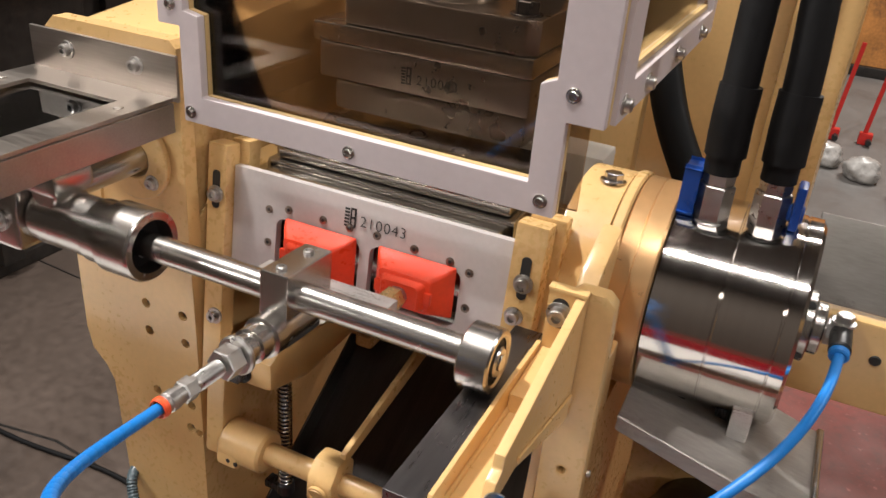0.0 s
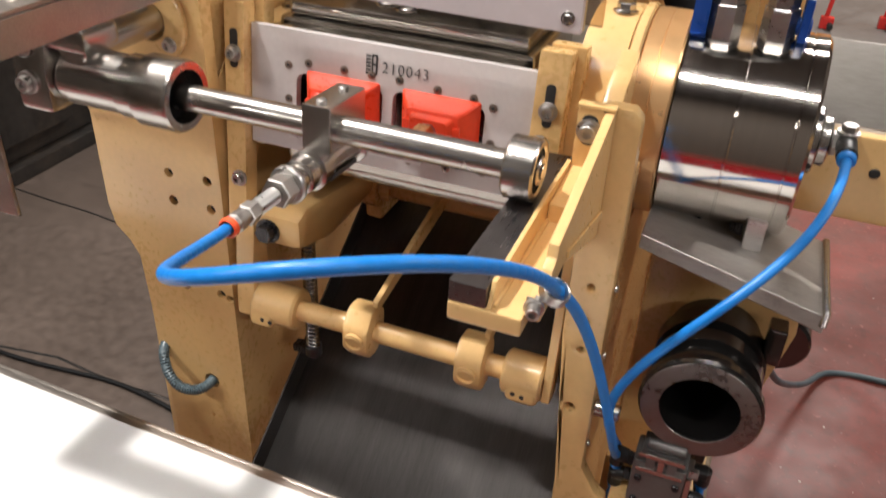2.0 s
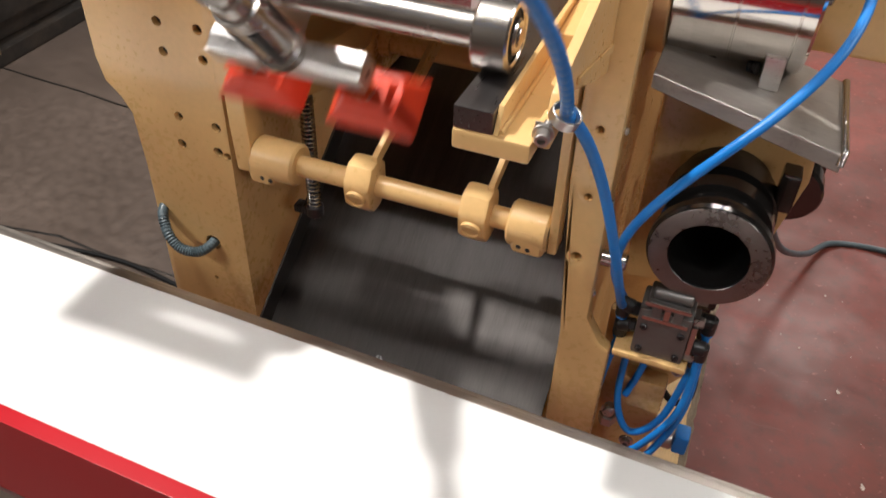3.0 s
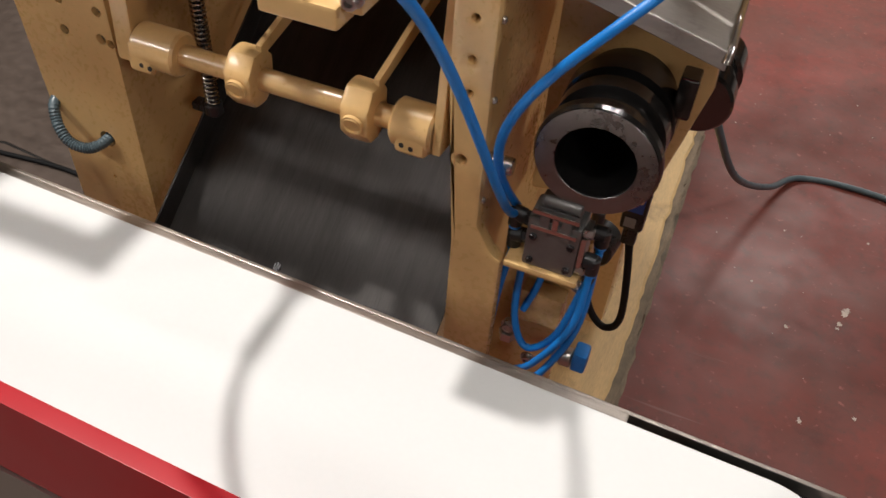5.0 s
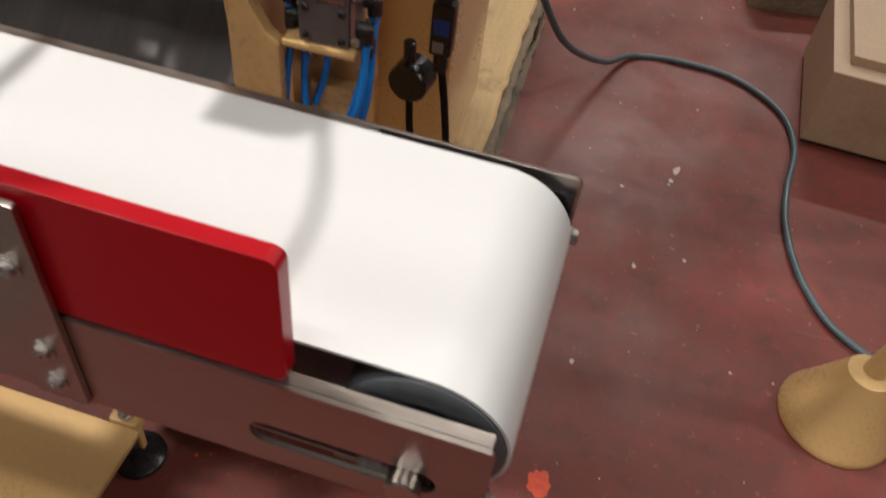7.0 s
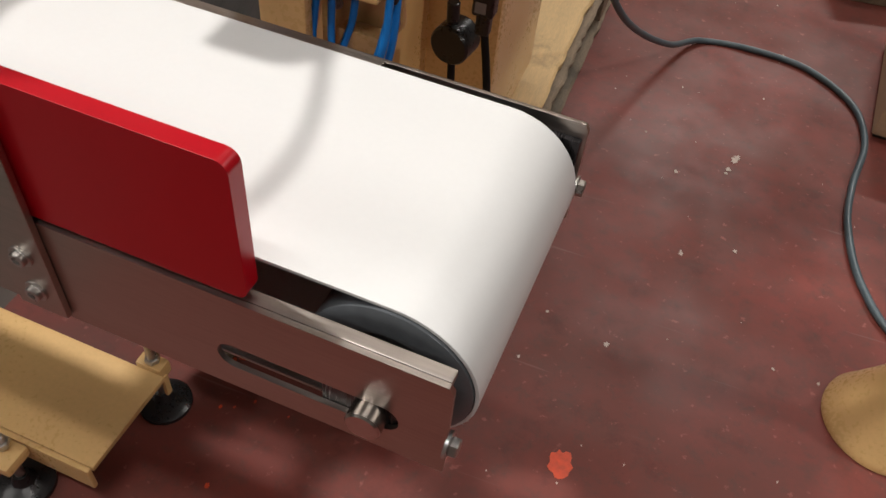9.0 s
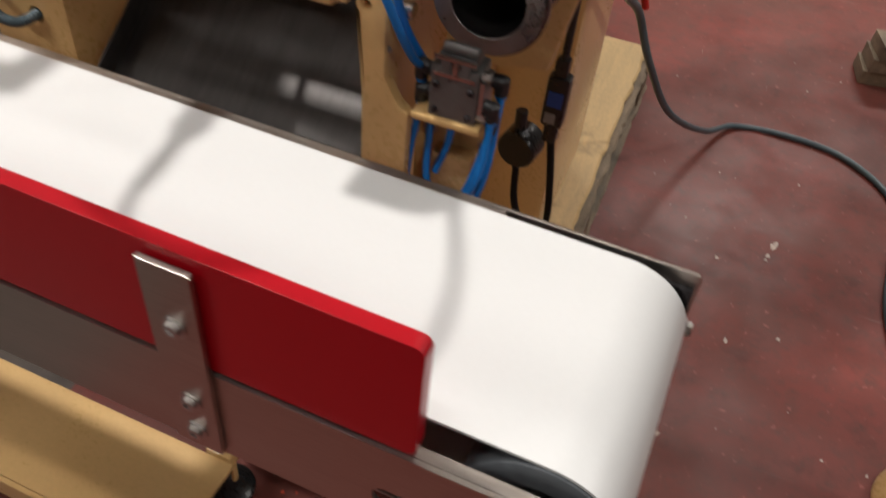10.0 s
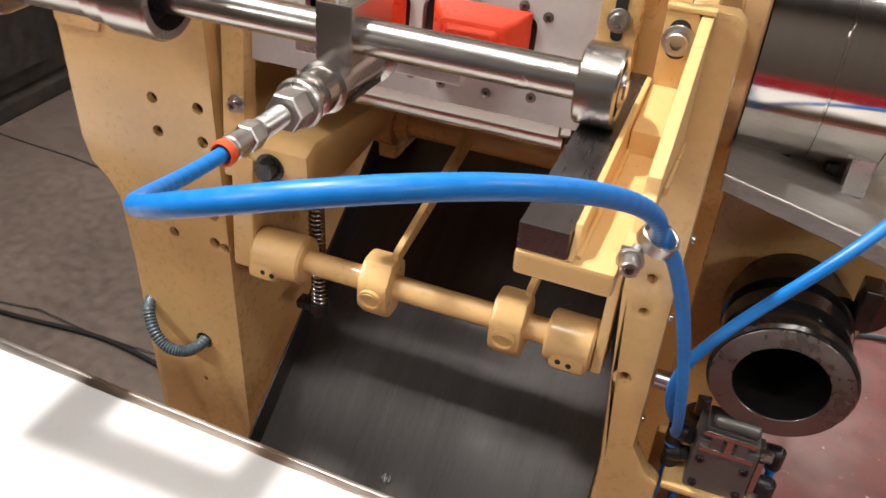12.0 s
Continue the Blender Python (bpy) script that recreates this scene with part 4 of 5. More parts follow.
    part("junction_box", merge(lathe((-0.280, 0.79, 0.518), (-0.272, 0.84, 0.518), [(0, 0.024), (0.0, 0.030), (0.004, 0.033), (0.045, 0.033)], 28), rod_bm((-0.282, 0.81, 0.548), (-0.283, 0.81, 0.585), 0.010)), BLACKPL, press, "round black junction box")


def standing_hoses():
    low = bezier([(-0.380, 0.250, 1.181), (-0.352, 0.315, 1.125), (-0.328, 0.394, 0.885), (-0.331, 0.466, 0.842)], 40)
    part("fixed_hose", tube(low, 0.0045, 18), BLUE, press, "blue polyurethane air hose")
    second = bezier([(-0.193, 0.567, 1.182), (-0.193, 0.382, 1.126), (-0.396, 0.338, 1.063), (-0.333, 0.478, 0.842)], 48)
    part("drum_hose", tube(second, 0.0046, 18), BLUE, press, "blue polyurethane air hose")
    part("vertical_tube", tube(spline([(-0.282, 0.70, 1.25), (-0.278, 0.69, 1.40), (-0.278, 0.69, 1.55), (-0.275, 0.70, 1.80)], 8), 0.005, 12), BLUE, press)


# ---------------------------------------------------------------- moving parts of the press
def moving(name, label):
    ob = new(name)
    ob.empty_display_size = 0.03
    ob.parent = press
    ob.matrix_parent_inverse = BASE[press]
    return tagged(ob, label)


PLATE_DROP = -0.013


def build_rocker():
    """The die frame that rocks on the lower shaft; its space has the shaft as x axis."""
    r = moving("die_frame", "satin steel die plate on cream rocking arms")
    top, bot = 0.331, 0.206
    holes = [round_rect(-0.7185, -0.6225, 0.232, 0.2885, 0.009), round_rect(-0.611, -0.5155, 0.232, 0.2885, 0.009)]
    plate = part("die_plate", prism([(-0.772, bot), (-0.772, top), (-0.469, top), (-0.469, bot)], 0.0, 0.009, "y", 0.0008, holes), DIEPLATE, r, "satin white steel die plate with two openings")
    for x, z in ((-0.728, 0.295), (-0.705, 0.300), (-0.665, 0.300), (-0.635, 0.300), (-0.605, 0.300), (-0.565, 0.2975), (-0.528, 0.2955), (-0.508, 0.290), (-0.7275, 0.260), (-0.507, 0.255), (-0.715, 0.226), (-0.69, 0.222), (-0.65, 0.221),
                 (-0.617, 0.224), (-0.59, 0.221), (-0.55, 0.221), (-0.512, 0.225)):
        part("screw", lathe((x, -0.0008, z), (x, 0.004, z), [(0, 0.0018), (-0.0003, 0.0020), (0.0002, 0.0042), (0.001, 0.0044)], 18), SCREW, plate)
        # Black hexagon on the screw head gives the shade inside its socket.
        part("screw_socket", rod_bm((x, -0.0014, z), (x, 0, z), 0.0018, 6, 0.0002), INKSHADE, plate)
    face = Matrix.Translation((-0.6275, -0.0006, 0.3045)) @ Matrix.Rotation(radians(90), 4, "X")
    lettering(plate, "210043", 0.0152, face @ Matrix.Translation((0.003, 0, 0)), INKSHADE)
    emblem(plate, Matrix.Translation((-0.6415, -0.0004, 0.301)) @ Matrix.Rotation(radians(90), 4, "X"), 0.021, INKSHADE)
    part("die_backing", prism([(-0.765, bot + 0.01), (-0.765, top - 0.004), (-0.475, top - 0.004), (-0.475, bot + 0.01)], 0.0092, 0.016, "y", 0.0006, [round_rect(-0.722, -0.511, 0.229, 0.292, 0.01)]), DARK, r)
    for x0, x1, z0, z1, side in ((-0.7965, -0.773, 0.09, 0.352, -1), (-0.468, -0.438, 0.19, 0.354, 1)):
        bar = part("slotted_bar", box(x0, x1, -0.012, 0.010, z0, z1, 0.0025), CREAM, r, "cream slotted side bar")
        part("bar_cheek", box(x0 + 0.004 if side > 0 else x0 + 0.012, x1 + 0.008 if side > 0 else x1 + 0.010, 0.0104, 0.030, z0 + 0.11, z1 + 0.003, 0.003), CREAM, bar)
        c = (x0 + x1) / 2
        # The bar is solid; a black sheet paints the shade of its slot.
        part("slot", prism(round_rect(c - 0.0045, c + 0.0045, 0.285, 0.325, 0.004), -0.0126, -0.0118, "y", 0), INKSHADE, bar)
        socket_bolt(bar, (c, -0.0125, 0.300), (0, -1, 0), 0.0062, 0.006)
        if side < 0:
            socket_bolt(bar, (c + 0.004, -0.0125, 0.165), (0, -1, 0), 0.0062, 0.006)
    for ob in [r] + list(r.children):
        for piece in ([ob] if ob.type == "MESH" else []) + [c for c in ob.children if ob != r]:
            piece.data.transform(Matrix.Translation((0, 0, PLATE_DROP)))
    part("rocker_arm", prism([(-0.012, -0.02), (-0.014, 0.05), (-0.012, 0.10), (0.012, 0.10), (0.02, 0.05), (0.02, -0.02)], -0.788, -0.764, "x", 0.004), CREAM, r)
    part("rocker_arm", prism([(-0.016, -0.018), (-0.014, 0.20), (0.008, 0.20), (0.012, -0.018)], -0.4165, -0.407, "x", 0.002), CREAM, r)
    for a, b in ((-0.763, -0.709), (-0.461, -0.417)):
        lug = part("shaft_lug", merge(rod_bm((a, 0, 0), (b, 0, 0), 0.0245, 48, 0.003), box(a - 0.003 if a < -0.7 else a + 0.006, a + 0.030 if a < -0.7 else b - 0.0015, -0.0240, 0.01, -0.0235, 0.012, 0.009, None, 3)), CREAM, r)
        # Pin holes are black discs that carry the shade of a bore.
        for k in (0, 0.010):
            part("pin_hole", rod_bm((a + 0.016 + k, -0.0242, -0.012 - k * 0.15), (a + 0.016 + k, -0.023, -0.012 - k * 0.15), 0.0028, 12, 0.0002), INKSHADE, lug)
    part("lower_shaft", rod_bm((-0.763, 0, 0), (-0.417, 0, 0), 0.0122, 36), CREAM, r)
    for x in (-0.629, -0.497):
        outline = [(-0.024, -0.016), (-0.026, 0.010), (-0.014, 0.030), (0.008, 0.032), (0.022, 0.020), (0.022, -0.012), (0.008, -0.030), (-0.012, -0.030)]
        c = part("clamp", prism(outline, x - 0.016, x + 0.016, "x", 0.006), CREAM, r, "rounded cream painted clamp")
        part("clamp_screw", merge(rod_bm((x, -0.0255, -0.004), (x, -0.0275, -0.005), 0.0095, 24, 0.0006), ring_bm((x, -0.0245, -0.004), (x, -0.0285, -0.005), 0.0115, 0.0092, 24, 0.0004)), CREAM, c)
        part("push_rod", prism([(0.0, 0.022), (0.0, 0.036), (0.185, 0.1), (0.204, 0.102), (0.212, 0.092), (0.20, 0.08)], x + 0.008, x + 0.015, "x", 0.0018), CREAM, c)
    return r


def build_carriage():
    """The sliding rod with its bearing; the rod is the x axis of its space."""
    c = moving("carriage", "polished sliding rod with a ball bearing roller")
    part("rod", rod_bm((-0.78, 0, 0), (-0.452, 0, 0), 0.0122, 48), STEEL, c, "brushed steel rod")
    rol = part("roller", merge(ring_bm((-0.456, 0, 0), (-0.431, 0, 0), 0.0255, 0.0185, 56, 0.0015)), STEEL, c, "steel ball bearing roller")
    part("roller_seal", ring_bm((-0.453, 0, 0), (-0.4335, 0, 0), 0.0184, 0.0125, 48, 0.0006), RUBBER, rol)
    part("roller_hub", merge(rod_bm((-0.452, 0, 0), (-0.4295, 0, 0), 0.0122, 32), rod_bm((-0.4297, 0, 0), (-0.428, 0, 0), 0.0065, 20, 0.0006)), STEEL, rol)
    sl = part("bearing_sleeve", lathe((-0.885, 0, 0), (-0.758, 0, 0), [(0, 0.024), (0.004, 0.027), (0.006, 0.0275), (0.068, 0.0275), (0.070, 0.0295), (0.088, 0.0295), (0.090, 0.033), (0.124, 0.033), (0.127, 0.031), (0.127, 0.0245), (0.110, 0.0235), (0.110, 0.013)], 64, caps=False), STEEL, c, "polished steel bearing sleeve")
    part("sleeve_seal", ring_bm((-0.774, 0, 0), (-0.7725, 0, 0), 0.0235, 0.0124, 40, 0.0004), RUBBER, sl)
    blk = part("slide_block", prism([(-0.032, -0.030), (-0.032, 0.012), (-0.022, 0.058), (0.02, 0.058), (0.034, 0.020), (0.034, -0.012), (0.02, -0.030)], -0.925, -0.886, "x", 0.006), STEEL, c, "steel slide block")
    part("block_cover", box(-0.930, -0.842, -0.024, 0.022, 0.030, 0.052, 0.006), STEEL, blk)
    socket_bolt(blk, (-0.908, -0.033, -0.002), (0, -1, 0), 0.0075, 0.007)
    socket_bolt(blk, (-0.908, -0.03, 0.03), (0, -1, 0.2), 0.006, 0.006)
    part("slide_shaft", rod_bm((-0.862, -0.02, 0.031), (-0.862, 0.26, 0.031), 0.0155, 40), STEEL, c, "smooth steel slide shaft")
    return c


def build_arm():
    """The suction arm, hanging down; the rod is the x axis of its space."""
    a = moving("suction_arm", "steel suction arm with two orange silicone pads")
    y = -0.0285
    part("clamp_block", box(-0.013, 0.014, -0.016, 0.0235, -0.046, 0.0185, 0.0018), STEEL, a, "steel clamp block on the rod")
    socket_bolt(a, (0.0005, 0.0235, -0.03), (0, 1, 0), 0.0045, 0.003, False)
    socket_bolt(a, (0.0005, 0.0235, 0.008), (0, 1, 0), 0.0045, 0.003, False)
    body = part("arm_body", lathe((0, y, -0.048), (0, y, 0.06), [(0, 0.0125), (0, 0.0185), (0.003, 0.0195), (0.010, 0.0195), (0.012, 0.0155), (0.066, 0.0155), (0.067, 0.0178), (0.080, 0.0178), (0.0812, 0.0150), (0.096, 0.0150), (0.097, 0.0125), (0.108, 0.0125)], 44), STEEL, a, "turned steel spring housing")
    # Black boxes stand for the dark inside of openings in the solid housing.
    for s in (-1, 1):
        part("housing_window", box(s * 0.0076 - 0.0042, s * 0.0076 + 0.0042, y - 0.0147, y - 0.010, -0.034, 0.014, 0.0005), INKSHADE, body)
    part("housing_slot", box(-0.0165, -0.0145, y - 0.006, y + 0.006, -0.034, 0.014, 0.0004), INKSHADE, body)
    nut = part("lock_nut", hexagon_bm((0, y, 0.066), (0, y, 0.082), 0.0130), ZINC, a, "zinc plated hexagon nut")
    part("washer", ring_bm((0, y, 0.060), (0, y, 0.0655), 0.0165, 0.008, 36), ZINC, nut)
    prof = []
    for k in range(16):
        prof += [(0.001 + k * 0.0016, 0.0062), (0.0018 + k * 0.0016, 0.0070)]
    part("threaded_pipe", lathe((0, y, 0.084), (0, y, 0.115), [(0, 0.0066)] + prof + [(0.03, 0.0066)], 24), ZINC, a)
    part("hose_fitting", merge(rod_bm((0, y, 0.110), (0, y, 0.142), 0.0068, 28), hexagon_bm((0, y, 0.112), (0, y, 0.124), 0.0090), rod_bm((0, y, 0.129), (0, y, 0.139), 0.0077, 28)), ZINC, a, "nickel plated hose fitting")
    part("collet", ring_bm((0, y, 0.1405), (0, y, 0.147), 0.0078, 0.0052, 28), REDRING, a, "orange collet ring")
    bar = part("cross_bar", box(-0.067, 0.067, y - 0.0115, y + 0.0115, -0.0705, -0.048, 0.0012), ALU, a, "milled aluminium cross bar")
    # Black disc on the bar end, shade of a hole that isn't drilled.
    part("bar_hole", rod_bm((0.0668, y, -0.060), (0.0673, y, -0.060), 0.0028, 14, 0.0001), INKSHADE, bar)
    for s in (-1, 1):
        x = s * 0.0528
        part("brass_nut", hexagon_bm((x, y, -0.092), (x, y, -0.0705), 0.0118), BRASS, a, "hexagonal brass adapter")
        part("nipple", merge(rod_bm((x, y, -0.105), (x, y, -0.092), 0.0085, 24), hexagon_bm((x, y, -0.0985), (x, y, -0.093), 0.0098)), ZINC, a)
        rows = [(-0.0985, 0.010, 0.009, 0.004), (-0.0985, 0.0185, 0.0115, 0.004), (-0.1015, 0.0205, 0.0128, 0.004), (-0.1065, 0.0225, 0.0140, 0.004), (-0.1075, 0.0262, 0.0170, 0.004), (-0.1105, 0.0275, 0.0180, 0.004),
                (-0.124, 0.0372, 0.0232, 0.003), (-0.1305, 0.0405, 0.0258, 0.002), (-0.1318, 0.0405, 0.0258, 0.002), (-0.1305, 0.0385, 0.0240, 0.002), (-0.115, 0.026, 0.0165, 0.003)]
        bm = bmesh.new()
        rings = [[bm.verts.new((x + u, y + v, z)) for u, v in round_rect(-wx, wx, -wy, wy, rr, 4)] for z, wx, wy, rr in rows]
        for p, q in zip(rings, rings[1:]):
            for k in range(len(p)):
                bm.faces.new((p[k], p[(k + 1) % len(p)], q[(k + 1) % len(p)], q[k]))
        bm.faces.new(rings[0])
        bm.faces.new(rings[-1][::-1])
        pad = part("suction_pad", tidy(bm, 0.5), ORANGE, a, "orange silicone suction pad")
        for e in (-0.0252, 0.0252):
            part("pad_rib", box(x + e - 0.0037, x + e + 0.0037, y - 0.006, y + 0.006, -0.1085, -0.1045, 0.001), ORANGE, pad)
    return a


def build_die_block():
    """The four-sided turning die behind the plate; its axis is the x axis of its space."""
    d = moving("die_block", "polished four-sided turning die")
    part("die_core", box(-0.757, -0.482, -0.080, 0.080, -0.080, 0.080, 0.006), WORN, d)
    for k in range(4):
        m = Matrix.Rotation(radians(90 * k), 4, "X")
        f = part("die_face", box(-0.748, -0.490, -0.074, 0.074, 0.0805, 0.095, 0.004, m), WORN, d, "worn grey steel die face with recessed screws")
        # Slots are black sheets on the uncut face, their shade in the colour.
        for x0, x1, v in ((-0.742, -0.662, 0.030), (-0.572, -0.496, -0.012)):
            slot = prism(round_rect(x0, x1, v - 0.009, v + 0.009, 0.0085), 0.0945, 0.0953, "z", 0)
            slot.transform(m)
            part("milled_slot", slot, INKSHADE, f)
        for x, v in ((-0.668, 0.005), (-0.655, -0.035), (-0.628, -0.045), (-0.585, 0.022), (-0.60, -0.02), (-0.645, 0.04)):
            b = m @ Vector((x, v, 0.095))
            way = m.to_3x3() @ Vector((0, 0, 1))
            part("screw_recess", ring_bm(b - way * 0.001, b + way * 0.0010, 0.0120, 0.0098, 28, 0.0004), CHROME, f)
            # Flat dark ring paints the shade of a recess round the screw.
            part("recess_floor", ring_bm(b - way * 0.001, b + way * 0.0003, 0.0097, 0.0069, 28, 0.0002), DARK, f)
            socket_bolt(f, b, way, 0.0068, 0.0015, False)
    return d


def build_head():
    """The upper die that rises and falls behind the guard."""
    h = moving("press_head", "steel upper die of the press, number engraved")
    part("upper_die", merge(box(-0.742, -0.508, 0.600, 0.735, 0.0, 0.038, 0.004), box(-0.728, -0.512, 0.606, 0.73, -0.034, -0.0005, 0.008)), HEADSTEEL, h)
    f = part("die_holder", box(-0.748, -0.508, 0.597, 0.74, 0.0385, 0.058, 0.003), STEEL, h)
    part("clamp_plate", prism([(-0.725, 0.625), (-0.712, 0.60), (-0.52, 0.60), (-0.508, 0.61), (-0.508, 0.73), (-0.725, 0.73)], 0.0585, 0.092, "z", 0.003), HEADSTEEL, h)
    part("ram", lathe((-0.625, 0.66, 0.092), (-0.625, 0.66, 0.60), [(0, 0.048), (0.004, 0.05), (0.012, 0.05), (0.014, 0.04), (0.02, 0.036), (0.024, 0.045), (0.07, 0.046), (0.5, 0.046)], 48), HEADSTEEL, h, "steel ram")
    for x in (-0.70, -0.53):
        hex_bolt(f, (x, 0.625, 0.092), (0, 0, 1), 0.012, 0.012, DARK)
        part("stud", rod_bm((x, 0.625, 0.09), (x, 0.625, 0.14), 0.007), STEEL, f)
    lettering(f, "210043", 0.014, Matrix.Translation((-0.628, 0.5992, 0.012)) @ Matrix.Rotation(radians(90), 4, "X"), INKSHADE)
    emblem(f, Matrix.Translation((-0.645, 0.5994, 0.010)) @ Matrix.Rotation(radians(90), 4, "X"), 0.019, INKSHADE)
    return h


LINKS = 46
LINK_LENGTH = 0.0118


def build_hose():
    h = thing("air_hose", (-0.382, 0.245, 1.19), "flexible blue polyurethane air hose looping from a clip to the arm", "hose")
    links = []
    r = 0.0043
    prof = [(-r * 0.95, 0.0012)] + [(-r * math.cos(radians(a)), r * math.sin(radians(a))) for a in (30, 50, 70)] + [(0, r), (LINK_LENGTH, r)] + [(LINK_LENGTH + r * math.cos(radians(a)), r * math.sin(radians(a))) for a in (70, 50, 30)] + [(LINK_LENGTH + r * 0.95, 0.0012)]
    me = None
    for k in range(LINKS):
        if me is None:
            first = part("hose_link", lathe((0, 0, 0), (0, 0, 1), prof, 18), BLUE, h)
            me = first.data
            links.append(first)
        else:
            ob = new("hose_link", me)
            ob.parent, ob.matrix_parent_inverse = h, BASE[h]
            links.append(ob)
    return links


# ---------------------------------------------------------------- the conveyor
def conveyor():
    c = thing("belt_conveyor", (-0.7, 0.12, 0.0), "small belt conveyor with a white belt and steel rails", "conveyor")
    c.matrix_world = Matrix.Translation((0.0, 0.252, 0)) @ Matrix.Rotation(radians(-2), 4, "Z") @ Matrix.Translation((-0.7, 0.12 - 0.252, 0))
    slot = round_rect(-0.166, -0.036, 0.781, 0.805, 0.012)
    front = part("front_rail", prism([(-1.55, 0.757), (-1.55, 0.860), (-0.007, 0.853), (-0.004, 0.848), (-0.004, 0.757)], 0.002, 0.006, "y", 0.0008, [slot]), STAINLESS, c, "brushed stainless steel side rail with a slot")
    part("rail_lip", prism([(-1.55, 0.855), (-1.55, 0.8605), (-0.007, 0.8535), (-0.007, 0.848)], 0.0063, 0.016, "y", 0.001), STAINLESS, front)
    back = part("back_rail", prism([(-1.55, 0.765), (-1.55, 0.863), (0.0, 0.863), (0.003, 0.858), (0.003, 0.765)], 0.252, 0.256, "y", 0.0008), STAINLESS, c)
    part("rail_lip", box(-1.55, -0.165, 0.2425, 0.2518, 0.858, 0.8640, 0.0015), STAINLESS, back)
    outer, inner = [], []
    cx, cz, r = -0.056, 0.805, 0.0615
    for k in range(25):
        a = radians(90 - 180 * k / 24)
        outer.append((cx + r * math.cos(a), cz + r * math.sin(a)))
        inner.append((cx + (r - 0.0028) * math.cos(a), cz + (r - 0.0028) * math.sin(a)))
    outer += [(-1.48, cz - r), (-1.5, cz), (-1.48, cz + r)]
    inner += [(-1.48, cz - r + 0.0028), (-1.497, cz), (-1.48, cz + r - 0.0028)]
    part("belt", prism(outer, 0.030, 0.2415, "y", 0.0006, [inner]), BELT, c, "smooth white conveyor belt")
    pul = part("end_pulley", lathe((cx, 0.024, cz), (cx, 0.2455, cz), [(0.0, 0.016), (0.006, 0.018), (0.007, 0.034), (0.002, 0.038), (0.001, 0.052), (0.004, 0.0582), (0.214, 0.0582), (0.217, 0.052), (0.217, 0.016)], 56), GRIP, c, "dark grey end pulley")
    part("axle", rod_bm((cx, -0.010, 0.793), (cx, 0.26, 0.793), 0.0125, 32), STEEL, c)
    part("slide_plate", box(-0.092, -0.027, 0.0065, 0.010, 0.772, 0.814, 0.001), DARK, c)
    hex_bolt(front, (-0.0035, 0.004, 0.79), (1, 0, 0), 0.007, 0.006)
    hex_bolt(back, (0.0035, 0.254, 0.80), (1, 0, 0), 0.007, 0.006)
    part("tension_block", box(-0.03, 0.0, 0.246, 0.2515, 0.79, 0.85, 0.001), DARK, c)
    part("belt_bed", box(-1.46, -0.16, 0.042, 0.24, 0.845, 0.861, 0.001), STAINLESS, c)
    pan = part("guide_panel", prism(round_rect(-1.52, -0.137, 0.858, 0.966, 0.008), 0.0040, 0.0165, "y", 0.0035), REDHD, c, "glossy red plastic guide panel")
    for x in (-0.309, -0.95):
        b = part("panel_bracket", box(x - 0.020, x + 0.020, -0.0035, 0.0015, 0.762, 0.957, 0.0008), STAINLESS, c, "flat steel bracket")
        for z in (0.902, 0.820, 0.784):
            socket_bolt(b, (x + 0.001, -0.0037, z), (0, -1, 0), 0.0062, 0.004)
    base = part("base_plate", merge(box(-1.35, -0.545, 0.115, 0.288, 0.108, 0.120, 0.004), box(-1.35, -0.547, 0.106, 0.1148, 0.07, 0.120, 0.003)), CREAM, c, "cream painted base plate")
    part("foot_tab", merge(box(-0.60, -0.552, 0.288, 0.315, 0.098, 0.128, 0.006), box(-0.556, -0.5485, 0.288, 0.300, 0.06, 0.11, 0.003)), CREAM, base)
    part("front_tab", box(-0.71, -0.65, 0.06, 0.1058, 0.098, 0.12, 0.006), CREAM, base)
    part("column", box(-1.10, -1.02, 0.14, 0.22, 0.120, 0.80, 0.004), CREAM, base)
    for x, y in ((-0.575, 0.302), (-0.68, 0.09), (-1.3, 0.302), (-1.3, 0.09)):
        f = part("levelling_foot", lathe((x, y, 0.0), (x, y, 0.1), [(0, 0.040), (0.002, 0.0435), (0.010, 0.0435), (0.016, 0.036), (0.022, 0.018), (0.032, 0.014), (0.04, 0.012)], 40), BLACKPL, c, "black levelling foot")
        part("stud", rod_bm((x, y, 0.035), (x, y, 0.25 if y > 0.2 else 0.15), 0.0075, 18), ZINC, f)
        part("foot_nut", hexagon_bm((x, y, 0.1285), (x, y, 0.138), 0.0125), ZINC, f)


